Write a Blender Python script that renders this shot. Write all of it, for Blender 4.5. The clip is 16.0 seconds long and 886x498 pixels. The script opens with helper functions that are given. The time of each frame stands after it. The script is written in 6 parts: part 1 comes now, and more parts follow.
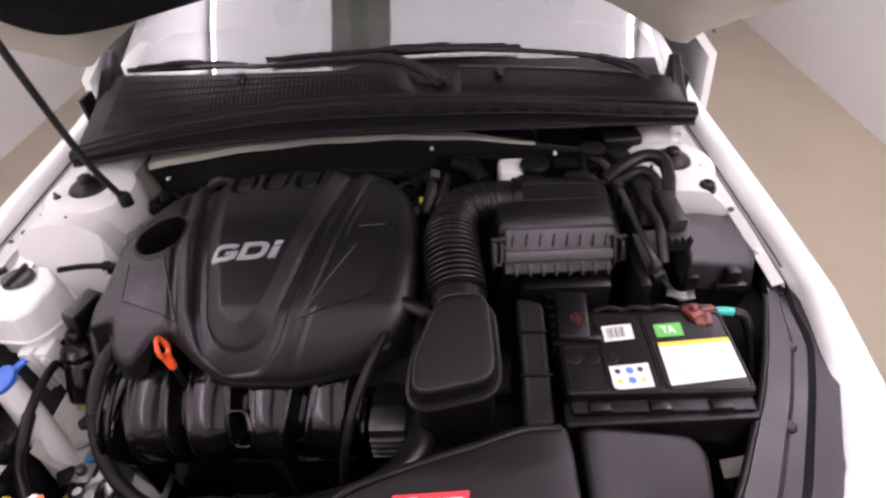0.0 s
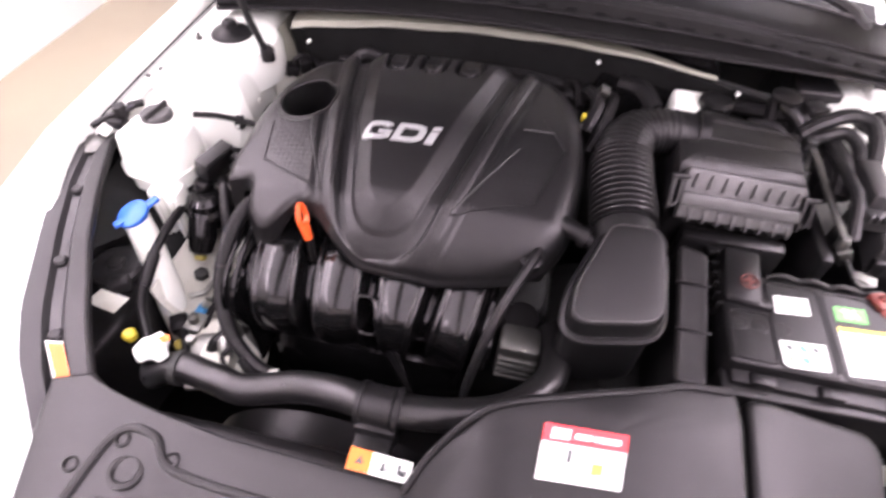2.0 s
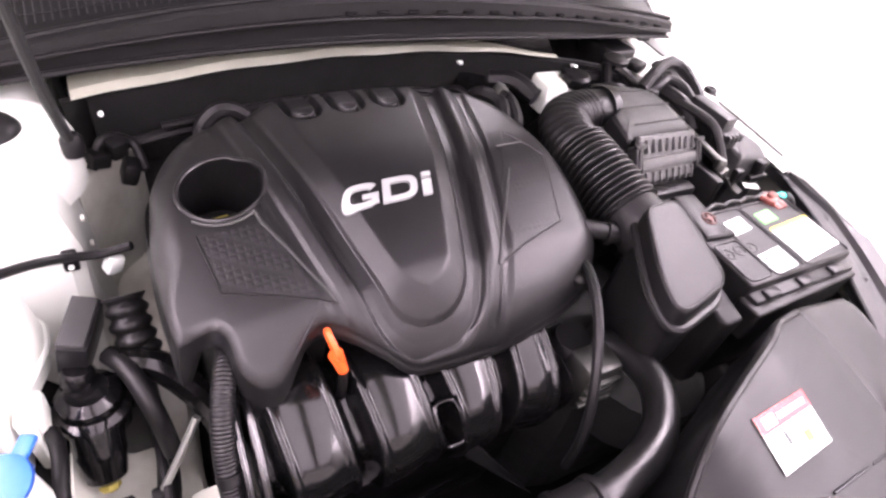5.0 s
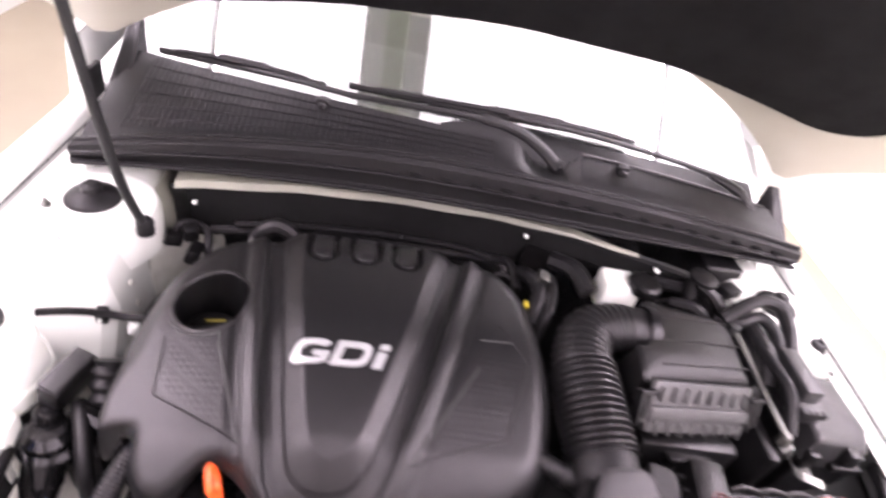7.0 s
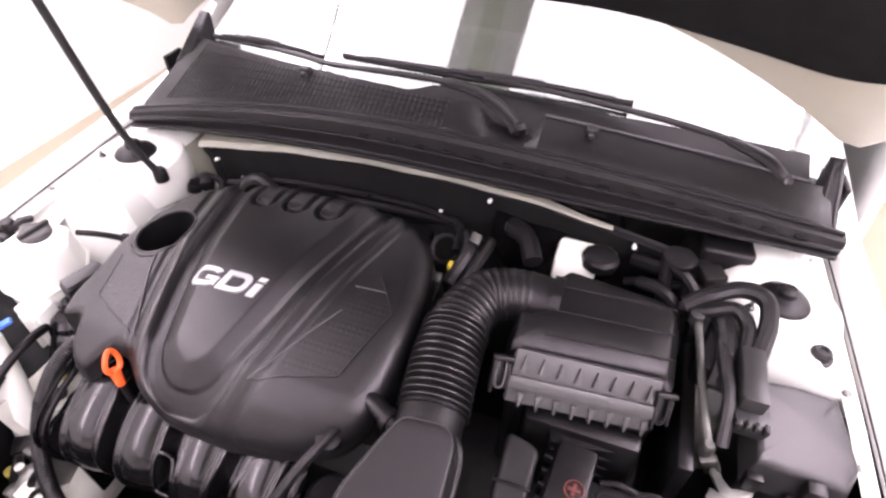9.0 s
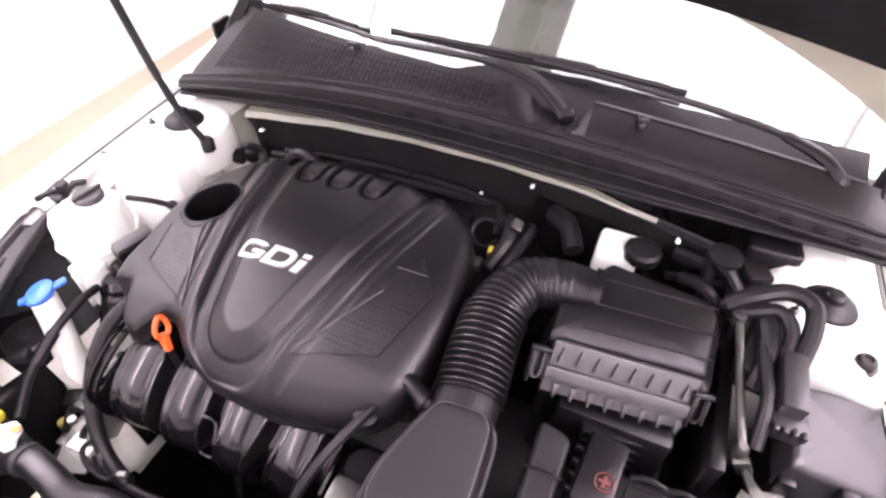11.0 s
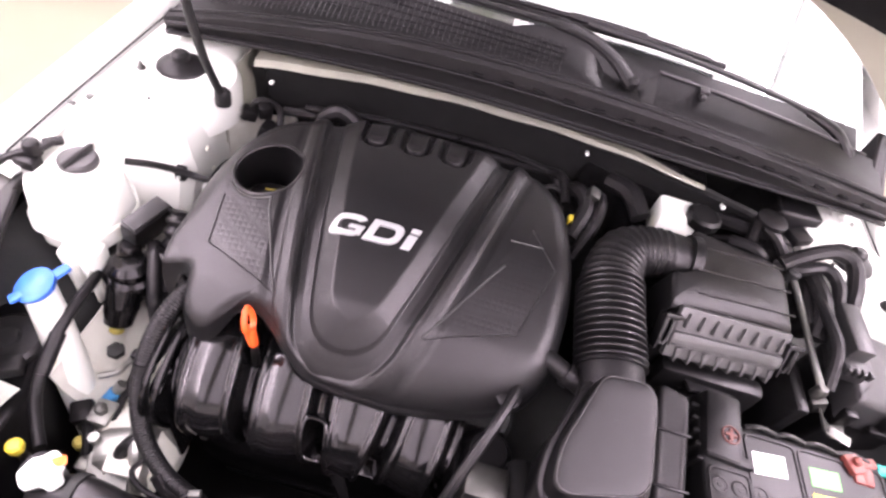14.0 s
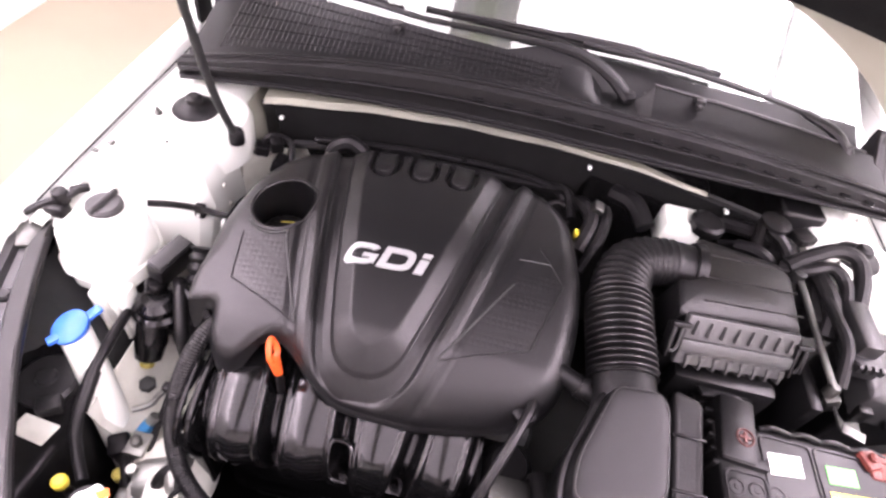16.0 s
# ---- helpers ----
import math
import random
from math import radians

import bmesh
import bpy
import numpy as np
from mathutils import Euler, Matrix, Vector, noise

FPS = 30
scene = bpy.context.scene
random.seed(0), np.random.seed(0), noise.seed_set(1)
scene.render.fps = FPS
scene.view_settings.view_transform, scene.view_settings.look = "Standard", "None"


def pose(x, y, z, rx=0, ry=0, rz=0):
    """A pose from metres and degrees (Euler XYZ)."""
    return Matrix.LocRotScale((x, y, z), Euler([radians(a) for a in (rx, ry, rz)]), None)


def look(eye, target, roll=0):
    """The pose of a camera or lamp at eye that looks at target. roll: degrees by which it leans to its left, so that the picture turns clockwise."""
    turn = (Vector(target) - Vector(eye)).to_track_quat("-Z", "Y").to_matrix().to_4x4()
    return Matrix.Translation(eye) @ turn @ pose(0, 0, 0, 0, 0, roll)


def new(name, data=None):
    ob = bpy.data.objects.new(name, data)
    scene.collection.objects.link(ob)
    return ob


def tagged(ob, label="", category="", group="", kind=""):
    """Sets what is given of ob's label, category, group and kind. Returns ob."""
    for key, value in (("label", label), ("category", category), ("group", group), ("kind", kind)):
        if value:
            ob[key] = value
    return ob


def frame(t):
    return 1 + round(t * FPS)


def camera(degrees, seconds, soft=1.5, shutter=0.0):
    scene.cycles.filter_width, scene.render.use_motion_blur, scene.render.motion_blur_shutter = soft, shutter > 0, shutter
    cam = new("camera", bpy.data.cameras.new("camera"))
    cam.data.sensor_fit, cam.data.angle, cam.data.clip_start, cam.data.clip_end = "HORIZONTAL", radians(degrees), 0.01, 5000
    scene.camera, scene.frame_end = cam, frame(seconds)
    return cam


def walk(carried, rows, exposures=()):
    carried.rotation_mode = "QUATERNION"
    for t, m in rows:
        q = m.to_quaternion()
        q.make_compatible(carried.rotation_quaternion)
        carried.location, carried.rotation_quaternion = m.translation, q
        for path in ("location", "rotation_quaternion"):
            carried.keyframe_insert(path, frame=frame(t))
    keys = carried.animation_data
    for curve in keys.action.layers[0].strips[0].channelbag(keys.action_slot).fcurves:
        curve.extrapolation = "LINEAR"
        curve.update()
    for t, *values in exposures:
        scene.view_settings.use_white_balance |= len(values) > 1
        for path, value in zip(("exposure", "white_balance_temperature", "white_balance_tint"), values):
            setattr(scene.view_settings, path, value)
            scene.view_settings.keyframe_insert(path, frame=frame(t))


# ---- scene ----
cam = camera(77.0, 16.0, soft=2.5, shutter=0.4)
# seconds, x, y, z, then the turns about x, y and z
ROWS = [
    (0.0, 0.1602, -0.0023, 1.4558, 48.67, 2.46, 0.06),
    (0.5, 0.1180, 0.0033, 1.4492, 48.90, -0.45, 3.89),
    (1.0, 0.0924, 0.0026, 1.4316, 45.59, -0.48, 7.18),
    (1.5, 0.0606, 0.0140, 1.4187, 45.66, -3.87, 10.32),
    (2.0, 0.0004, 0.0148, 1.3881, 41.23, -2.88, 11.82),
    (2.5, -0.1875, 0.0870, 1.2783, 45.74, -2.48, -15.36),
    (3.0, -0.2904, 0.1437, 1.2425, 46.26, -4.56, -23.55),
    (3.5, -0.3521, 0.1768, 1.2294, 48.69, -3.91, -28.13),
    (6.0, -0.3996, 0.2571, 1.3176, 44.60, -17.19, -17.96),
    (6.5, -0.3995, 0.3022, 1.3372, 45.79, -16.17, -10.55),
    (7.0, -0.1683, 0.2166, 1.4173, 50.45, -13.18, -0.61),
    (7.5, 0.0123, 0.1618, 1.4394, 46.27, -4.89, 2.93),
    (8.0, 0.0802, 0.1935, 1.4248, 46.82, -6.55, 2.40),
    (8.5, 0.2301, 0.2199, 1.4151, 43.95, -4.48, 13.82),
    (9.0, 0.2698, 0.2365, 1.4573, 46.69, -1.18, 19.35),
    (11.5, 0.2350, 0.2401, 1.4732, 42.53, -1.43, 24.08),
    (12.0, 0.2035, 0.2223, 1.4667, 41.68, -2.84, 24.32),
    (12.5, 0.0751, 0.1812, 1.4203, 40.47, -10.72, 20.20),
    (13.0, -0.0603, 0.1658, 1.3975, 39.38, -13.89, 15.00),
    (13.5, -0.0815, 0.1851, 1.4173, 41.38, -14.66, 13.04),
    (14.0, -0.0929, 0.1773, 1.4157, 40.52, -12.04, 11.80),
    (14.5, -0.0957, 0.1773, 1.4231, 40.69, -10.68, 11.00),
    (15.0, -0.0902, 0.1683, 1.4257, 40.67, -10.31, 11.08),
    (15.5, -0.1211, 0.1646, 1.4514, 40.74, -9.97, 11.83),
    (16.0, -0.0946, 0.1712, 1.4485, 41.78, -8.92, 10.26),
]
TINT = 28
LIGHT = [(0.0, -1.52), (0.5, -1.1), (1.0, -0.64), (1.5, -0.25), (2.0, -0.14), (3.0, 0.14), (3.5, 0.2), (6.0, 0.25), (6.5, 0.21), (7.5, -0.06), (8.5, -0.2), (9.0, -0.07), (11.5, 0.11), (12.5, 0.2), (14.5, 0.19), (16.0, 0.16)]
QUICK = [
    (2.2, look((-0.072, 0.040, 1.355), (-0.081, 1.327, -0.176), 6.3)),
    (6.8, look((-0.290, 0.285, 1.391), (0.125, 1.686, 0.025), 15.9)),
    (8.2, look((0.126, 0.196, 1.430), (0.140, 1.637, 0.043), 10.6)),
    (12.7, look((0.005, 0.163, 1.399), (-0.074, 1.477, -0.107), 18.8)),
]
walk(cam, sorted([(t, pose(*row)) for t, *row in ROWS] + QUICK, key=lambda r: r[0]), [(t, stops, 6150, TINT) for t, stops in LIGHT])

# ---- world, lamps and exposure ----
world = bpy.data.worlds.new("room_air")
world.use_nodes = True
scene.world = world
world.node_tree.nodes["Background"].inputs["Color"].default_value = (1.0, 0.97, 0.93, 1)
world.node_tree.nodes["Background"].inputs["Strength"].default_value = 0.05


def ceiling_or_fill_lamp(x, y, z, sx, sy, watts, lean=0.0):
    data = bpy.data.lights.new("ceiling_or_fill_lamp", "AREA")
    data.shape, data.size, data.size_y, data.energy, data.color = "RECTANGLE", sx, sy, watts, (1.0, 0.96, 0.92)
    ob = new("ceiling_or_fill_lamp", data)
    ob.matrix_world = pose(x, y, z, 0, lean, 0)
    return ob


CEIL = 3.0
ceiling_or_fill_lamp(-1.38, -0.4, CEIL - 0.03, 1.4, 6.2, 118)
ceiling_or_fill_lamp(0.96, -0.4, CEIL - 0.03, 2.2, 6.2, 180)
# Unseen strips added along the wall tops to brighten the walls.
ceiling_or_fill_lamp(-1.98, 0.8, CEIL - 0.16, 0.12, 5.6, 260, 34)
ceiling_or_fill_lamp(1.98, 0.8, CEIL - 0.16, 0.12, 5.6, 430, -34)


# ---- materials ----
def material(name, colour, rough=0.5, metal=0.0, grain=0.0, grain_size=900.0, mottle=0.0, mottle_size=12.0, coat=0.0, rough_var=0.08,
             transmission=0.0, tint=None, ior=1.45, specular=0.5, subsurface=0.0, gloss_tint=(1.0, 1.0, 1.0)):
    """A procedural surface: a base colour with large mottling, fine grain in relief and an uneven gloss."""
    m = bpy.data.materials.new(name)
    m.use_nodes = True
    t = m.node_tree
    b = t.nodes["Principled BSDF"]
    b.inputs["Metallic"].default_value = metal
    b.inputs["Coat Weight"].default_value = coat
    b.inputs["Coat Roughness"].default_value = 0.06
    b.inputs["IOR"].default_value = ior
    b.inputs["Specular IOR Level"].default_value = specular
    b.inputs["Specular Tint"].default_value = (*gloss_tint, 1)
    b.inputs["Transmission Weight"].default_value = transmission
    if subsurface:
        b.inputs["Subsurface Weight"].default_value = subsurface
        b.inputs["Subsurface Radius"].default_value = (0.02, 0.02, 0.018)
    co = t.nodes.new("ShaderNodeTexCoord")
    big = t.nodes.new("ShaderNodeTexNoise")
    big.inputs["Scale"].default_value, big.inputs["Detail"].default_value = mottle_size, 6
    t.links.new(co.outputs["Object"], big.inputs["Vector"])
    ramp = t.nodes.new("ShaderNodeMix")
    ramp.data_type = "RGBA"
    other = tint if tint else tuple(c * 0.6 for c in colour)
    ramp.inputs["A"].default_value, ramp.inputs["B"].default_value = (*colour, 1), (*other, 1)
    span = t.nodes.new("ShaderNodeMapRange")
    span.inputs["From Min"].default_value, span.inputs["From Max"].default_value = 0.42, 0.75
    span.inputs["To Min"].default_value, span.inputs["To Max"].default_value = 0.0, mottle
    t.links.new(big.outputs["Fac"], span.inputs["Value"])
    t.links.new(span.outputs["Result"], ramp.inputs["Factor"])
    t.links.new(ramp.outputs["Result"], b.inputs["Base Color"])
    rr = t.nodes.new("ShaderNodeMapRange")
    rr.inputs["From Min"].default_value, rr.inputs["From Max"].default_value = 0.3, 0.7
    rr.inputs["To Min"].default_value, rr.inputs["To Max"].default_value = max(rough - rough_var, 0.0), min(rough + rough_var, 1.0)
    t.links.new(big.outputs["Fac"], rr.inputs["Value"])
    t.links.new(rr.outputs["Result"], b.inputs["Roughness"])
    if grain:
        fine = t.nodes.new("ShaderNodeTexNoise")
        fine.inputs["Scale"].default_value, fine.inputs["Detail"].default_value = grain_size, 3
        t.links.new(co.outputs["Object"], fine.inputs["Vector"])
        bump = t.nodes.new("ShaderNodeBump")
        bump.inputs["Strength"].default_value, bump.inputs["Distance"].default_value = grain, 0.001
        t.links.new(fine.outputs["Fac"], bump.inputs["Height"])
        t.links.new(bump.outputs["Normal"], b.inputs["Normal"])
    return m


def checker_relief(m, scale, strength):
    """Adds a small woven relief to a material."""
    t = m.node_tree
    b = t.nodes["Principled BSDF"]
    co = t.nodes.new("ShaderNodeTexCoord")
    v = t.nodes.new("ShaderNodeTexVoronoi")
    v.distance, v.inputs["Scale"].default_value, v.inputs["Randomness"].default_value = "CHEBYCHEV", scale, 0.0
    bump = t.nodes.new("ShaderNodeBump")
    bump.inputs["Strength"].default_value, bump.inputs["Distance"].default_value = strength, 0.002
    bump.invert = True
    t.links.new(co.outputs["Object"], v.inputs["Vector"])
    t.links.new(v.outputs["Distance"], bump.inputs["Height"])
    t.links.new(bump.outputs["Normal"], b.inputs["Normal"])
    return m


# The purple cast of the blacks is put into these base and gloss colours.
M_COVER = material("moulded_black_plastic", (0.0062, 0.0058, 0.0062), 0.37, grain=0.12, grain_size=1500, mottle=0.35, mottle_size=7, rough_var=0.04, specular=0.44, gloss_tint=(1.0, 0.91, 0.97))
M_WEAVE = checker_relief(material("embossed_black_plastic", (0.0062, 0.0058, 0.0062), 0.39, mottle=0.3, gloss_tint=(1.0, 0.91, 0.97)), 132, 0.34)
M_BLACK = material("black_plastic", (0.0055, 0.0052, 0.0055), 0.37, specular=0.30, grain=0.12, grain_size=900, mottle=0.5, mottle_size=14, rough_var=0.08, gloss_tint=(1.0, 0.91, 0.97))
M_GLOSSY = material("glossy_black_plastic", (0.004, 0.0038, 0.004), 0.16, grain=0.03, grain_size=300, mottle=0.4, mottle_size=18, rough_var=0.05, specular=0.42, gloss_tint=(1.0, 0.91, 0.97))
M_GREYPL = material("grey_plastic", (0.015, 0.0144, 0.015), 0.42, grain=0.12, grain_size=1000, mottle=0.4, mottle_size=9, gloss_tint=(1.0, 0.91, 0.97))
# Paler grey for highlights and lit faces on black plastic, and the reservoir cap.
M_STRIP = material("paler_grey_plastic", (0.037, 0.0355, 0.0362), 0.44, grain=0.1, grain_size=800, mottle=0.4, mottle_size=30, gloss_tint=(1.0, 0.91, 0.97))
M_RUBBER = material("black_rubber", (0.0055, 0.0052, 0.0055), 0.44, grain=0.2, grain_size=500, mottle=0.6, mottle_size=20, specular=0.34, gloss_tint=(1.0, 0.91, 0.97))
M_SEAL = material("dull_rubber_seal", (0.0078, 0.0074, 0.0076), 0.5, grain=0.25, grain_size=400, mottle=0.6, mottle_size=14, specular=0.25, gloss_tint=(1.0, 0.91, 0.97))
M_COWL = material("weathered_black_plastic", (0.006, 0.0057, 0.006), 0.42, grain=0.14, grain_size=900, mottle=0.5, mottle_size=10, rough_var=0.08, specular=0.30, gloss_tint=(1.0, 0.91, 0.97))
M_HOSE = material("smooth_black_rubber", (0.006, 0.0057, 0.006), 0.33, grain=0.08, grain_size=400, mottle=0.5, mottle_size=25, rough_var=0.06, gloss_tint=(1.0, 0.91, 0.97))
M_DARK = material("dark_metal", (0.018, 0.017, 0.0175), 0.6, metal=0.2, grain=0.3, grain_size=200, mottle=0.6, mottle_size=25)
M_FELT = material("black_felt", (0.0115, 0.0108, 0.0112), 0.9, grain=0.8, grain_size=420, mottle=0.5, mottle_size=20, specular=0.08)
M_WHITE = material("white_car_paint", (0.80, 0.795, 0.78), 0.32, mottle=0.06, mottle_size=3, coat=0.7, rough_var=0.03)
M_BAY = material("white_bay_paint", (0.74, 0.73, 0.70), 0.42, grain=0.05, grain_size=90, mottle=0.16, mottle_size=9, coat=0.2, tint=(0.50, 0.48, 0.43))
M_DUSTY = material("dusty_white_paint", (0.68, 0.66, 0.605), 0.55, grain=0.15, grain_size=120, mottle=0.6, mottle_size=17, tint=(0.30, 0.27, 0.225))
M_TANK = material("milky_plastic", (0.82, 0.81, 0.77), 0.38, grain=0.04, grain_size=200, mottle=0.12, mottle_size=14, subsurface=0.3)
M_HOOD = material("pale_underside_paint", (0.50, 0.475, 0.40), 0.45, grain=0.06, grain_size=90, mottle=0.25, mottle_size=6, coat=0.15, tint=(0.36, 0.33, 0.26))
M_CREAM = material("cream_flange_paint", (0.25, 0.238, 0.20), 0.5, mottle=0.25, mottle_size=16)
M_STEEL = material("zinc_steel", (0.13, 0.125, 0.121), 0.46, metal=1.0, grain=0.12, grain_size=300, mottle=0.5, mottle_size=40)
M_ALU = material("cast_aluminium", (0.36, 0.35, 0.335), 0.48, metal=0.9, grain=0.5, grain_size=260, mottle=0.6, mottle_size=30)
M_SILVER = material("silver_lettering", (0.37, 0.36, 0.37), 0.36, metal=0.35, mottle=0.1, mottle_size=60)
M_ORANGE = material("orange_plastic", (0.72, 0.085, 0.014), 0.4, mottle=0.3, mottle_size=40)
M_SKY = material("light_blue_plastic", (0.05, 0.22, 0.46), 0.4, mottle=0.3, mottle_size=60)
M_OLIVE = material("faded_yellow_plastic", (0.30, 0.24, 0.05), 0.5, mottle=0.5, mottle_size=60)
M_BLUE = material("blue_plastic", (0.035, 0.13, 0.52), 0.4, mottle=0.3, mottle_size=40)
M_YELLOW = material("yellow_plastic", (0.55, 0.42, 0.03), 0.45, mottle=0.4, mottle_size=50)
M_TEAL = material("teal_plastic", (0.03, 0.42, 0.36), 0.42, mottle=0.2, mottle_size=60)
M_RED = material("red_plastic", (0.15, 0.032, 0.026), 0.5, mottle=0.5, mottle_size=50)
M_FADED = material("faded_red_print", (0.075, 0.014, 0.011), 0.5, mottle=0.6, mottle_size=80)
M_LRED = material("red_print", (0.72, 0.035, 0.045), 0.4, mottle=0.1)
M_LWHITE = material("white_label", (0.82, 0.82, 0.80), 0.45, mottle=0.06, mottle_size=30)
M_LYELLOW = material("yellow_print", (0.85, 0.66, 0.05), 0.45, mottle=0.1)
M_LGREEN = material("green_print", (0.12, 0.46, 0.10), 0.45, mottle=0.1)
M_LORANGE = material("orange_print", (0.70, 0.155, 0.02), 0.45, mottle=0.1)
M_LINK = material("black_ink", (0.05, 0.05, 0.055), 0.5)
M_LBLUE = material("blue_print", (0.10, 0.25, 0.55), 0.5)
M_GLASS = material("windscreen_glass", (0.96, 0.98, 0.97), 0.01, transmission=1.0, ior=1.8, rough_var=0.0, coat=1.0)
M_FLOOR = material("concrete_floor", (0.245, 0.208, 0.152), 0.45, grain=0.2, grain_size=60, mottle=0.6, mottle_size=1.4, tint=(0.20, 0.168, 0.125))
M_WALL = material("white_wall_paint", (0.83, 0.825, 0.81), 0.7, grain=0.1, grain_size=90, mottle=0.08, mottle_size=1.2)
M_CEIL = material("ceiling_board", (0.55, 0.56, 0.53), 0.8, mottle=0.2, mottle_size=2)
M_BEAM = material("painted_beam", (0.36, 0.40, 0.31), 0.6, mottle=0.3, mottle_size=3)
M_SEAT = material("dark_upholstery", (0.03, 0.03, 0.032), 0.8, grain=0.4, grain_size=300, mottle=0.4)


# ---- mesh helpers ----
BASE = {}


def finish(name, bm, mat, smooth=True, angle=35):
    me = bpy.data.meshes.new(name)
    bmesh.ops.recalc_face_normals(bm, faces=bm.faces)
    if smooth:
        lim = radians(angle)
        for f in bm.faces:
            f.smooth = True
        for e in bm.edges:
            if len(e.link_faces) == 2 and e.calc_face_angle(0) > lim:
                e.smooth = False
    bm.to_mesh(me)
    bm.free()
    me.materials.append(mat)
    return me


def thing(name, base, label, category, group="", kind=""):
    """An Empty at the thing's base, which parents its parts."""
    ob = new(name)
    ob.empty_display_size = 0.05
    ob.location = base
    BASE[ob.name] = Vector(base)
    return tagged(ob, label, category, group, kind)


def part(name, bm, mat, parent, label="", smooth=True, angle=35):
    """Links a bmesh, given in world places, as one mesh object under a thing or a part."""
    base = BASE[parent.name]
    bmesh.ops.translate(bm, verts=bm.verts, vec=-base)
    ob = new(name, finish(name, bm, mat, smooth, angle))
    ob.parent = parent
    BASE[ob.name] = base
    if label:
        ob["label"] = label
    return ob


def single(name, bm, mat, label, category, kind="", group="", angle=35):
    """A thing or a piece of the setting that is one mesh."""
    lo = Vector((min(v.co[i] for v in bm.verts) for i in range(3)))
    hi = Vector((max(v.co[i] for v in bm.verts) for i in range(3)))
    base = Vector(((lo.x + hi.x) / 2, (lo.y + hi.y) / 2, lo.z))
    bmesh.ops.translate(bm, verts=bm.verts, vec=-base)
    ob = new(name, finish(name, bm, mat, True, angle))
    ob.location = base
    BASE[ob.name] = base
    return tagged(ob, label, category, group, kind)


def merge(*bms):
    out = bms[0]
    for b in bms[1:]:
        me = bpy.data.meshes.new("join")
        b.to_mesh(me)
        b.free()
        out.from_mesh(me)
        bpy.data.meshes.remove(me)
    return out


def box(cx, cy, cz, sx, sy, sz, bevel=0.004, top=(1.0, 1.0), seg=2, turn=None):
    """A bevelled box about a centre; top scales its upper face, turn is in degrees about x, y, z."""
    bm = bmesh.new()
    bmesh.ops.create_cube(bm, size=1.0)
    for v in bm.verts:
        s = top if v.co.z > 0 else (1.0, 1.0)
        v.co = Vector((v.co.x * sx * s[0], v.co.y * sy * s[1], v.co.z * sz))
    if bevel:
        bmesh.ops.bevel(bm, geom=bm.edges[:], offset=min(bevel, 0.45 * min(sx, sy, sz)), segments=seg, profile=0.5, affect="EDGES")
    m = pose(cx, cy, cz, *(turn or (0, 0, 0)))
    bmesh.ops.transform(bm, matrix=m, verts=bm.verts)
    return bm


def inset(pts, d):
    """A plan outline drawn in by d."""
    n = len(pts)
    area = sum(pts[i][0] * pts[(i + 1) % n][1] - pts[(i + 1) % n][0] * pts[i][1] for i in range(n))
    out = []
    for i in range(n):
        a, b, c = Vector(pts[i - 1]), Vector(pts[i]), Vector(pts[(i + 1) % n])
        e, f = (b - a), (c - b)
        e, f = (e.normalized() if e.length else f.normalized()), (f.normalized() if f.length else e.normalized())
        m = Vector((-(e.y + f.y), e.x + f.x))
        m = m.normalized() * (1 if area > 0 else -1) / max(0.5, math.sqrt(max(0.0, (1 + e.dot(f)) / 2))) if m.length else Vector((0, 0))
        out.append((b.x + m.x * d, b.y + m.y * d))
    return out


def prism(pts, z0, z1, bevel=0.004, seg=2, shrink=0.0):
    """A plan outline raised from z0 to z1 (numbers, or functions of x and y), with a rounded rim; shrink draws the top in."""
    n = len(pts)
    cx, cy = sum(p[0] for p in pts) / n, sum(p[1] for p in pts) / n
    za = z0 if callable(z0) else (lambda x, y: z0)
    zb = z1 if callable(z1) else (lambda x, y: z1)
    seg = max(seg, 2) + 1
    rings = [(pts, lambda x, y: za(x, y))]
    for k in range(seg + 1):
        w = math.pi / 2 * k / seg
        rings.append((inset(pts, shrink + bevel * (1 - math.cos(w))), lambda x, y, d=bevel * (1 - math.sin(w)): zb(x, y) - d))
    last = rings[-1][0]
    for s in (0.8, 0.6, 0.4, 0.2):
        rings.append(([(cx + (x - cx) * s, cy + (y - cy) * s) for x, y in last], zb))
    bm = bmesh.new()
    rows = [[bm.verts.new((x, y, f(x, y))) for x, y in ring] for ring, f in rings]
    for a, b in zip(rows, rows[1:]):
        for i in range(n):
            bm.faces.new((a[i], a[(i + 1) % n], b[(i + 1) % n], b[i]))
    tip = bm.verts.new((cx, cy, zb(cx, cy)))
    for i in range(n):
        bm.faces.new((rows[-1][i], rows[-1][(i + 1) % n], tip))
    bm.faces.new(rows[0][::-1])
    return bm


def rounded(pts, r=0.01, steps=4):
    """A plan outline with its corners rounded."""
    out = []
    n = len(pts)
    for i in range(n):
        a, b, c = Vector(pts[i - 1]), Vector(pts[i]), Vector(pts[(i + 1) % n])
        ra = min(r, (a - b).length * 0.45)
        rc = min(r, (c - b).length * 0.45)
        p, q = b + (a - b).normalized() * ra, b + (c - b).normalized() * rc
        for k in range(steps + 1):
            u = k / steps
            out.append(tuple((1 - u) ** 2 * p + 2 * u * (1 - u) * b + u * u * q))
    return out


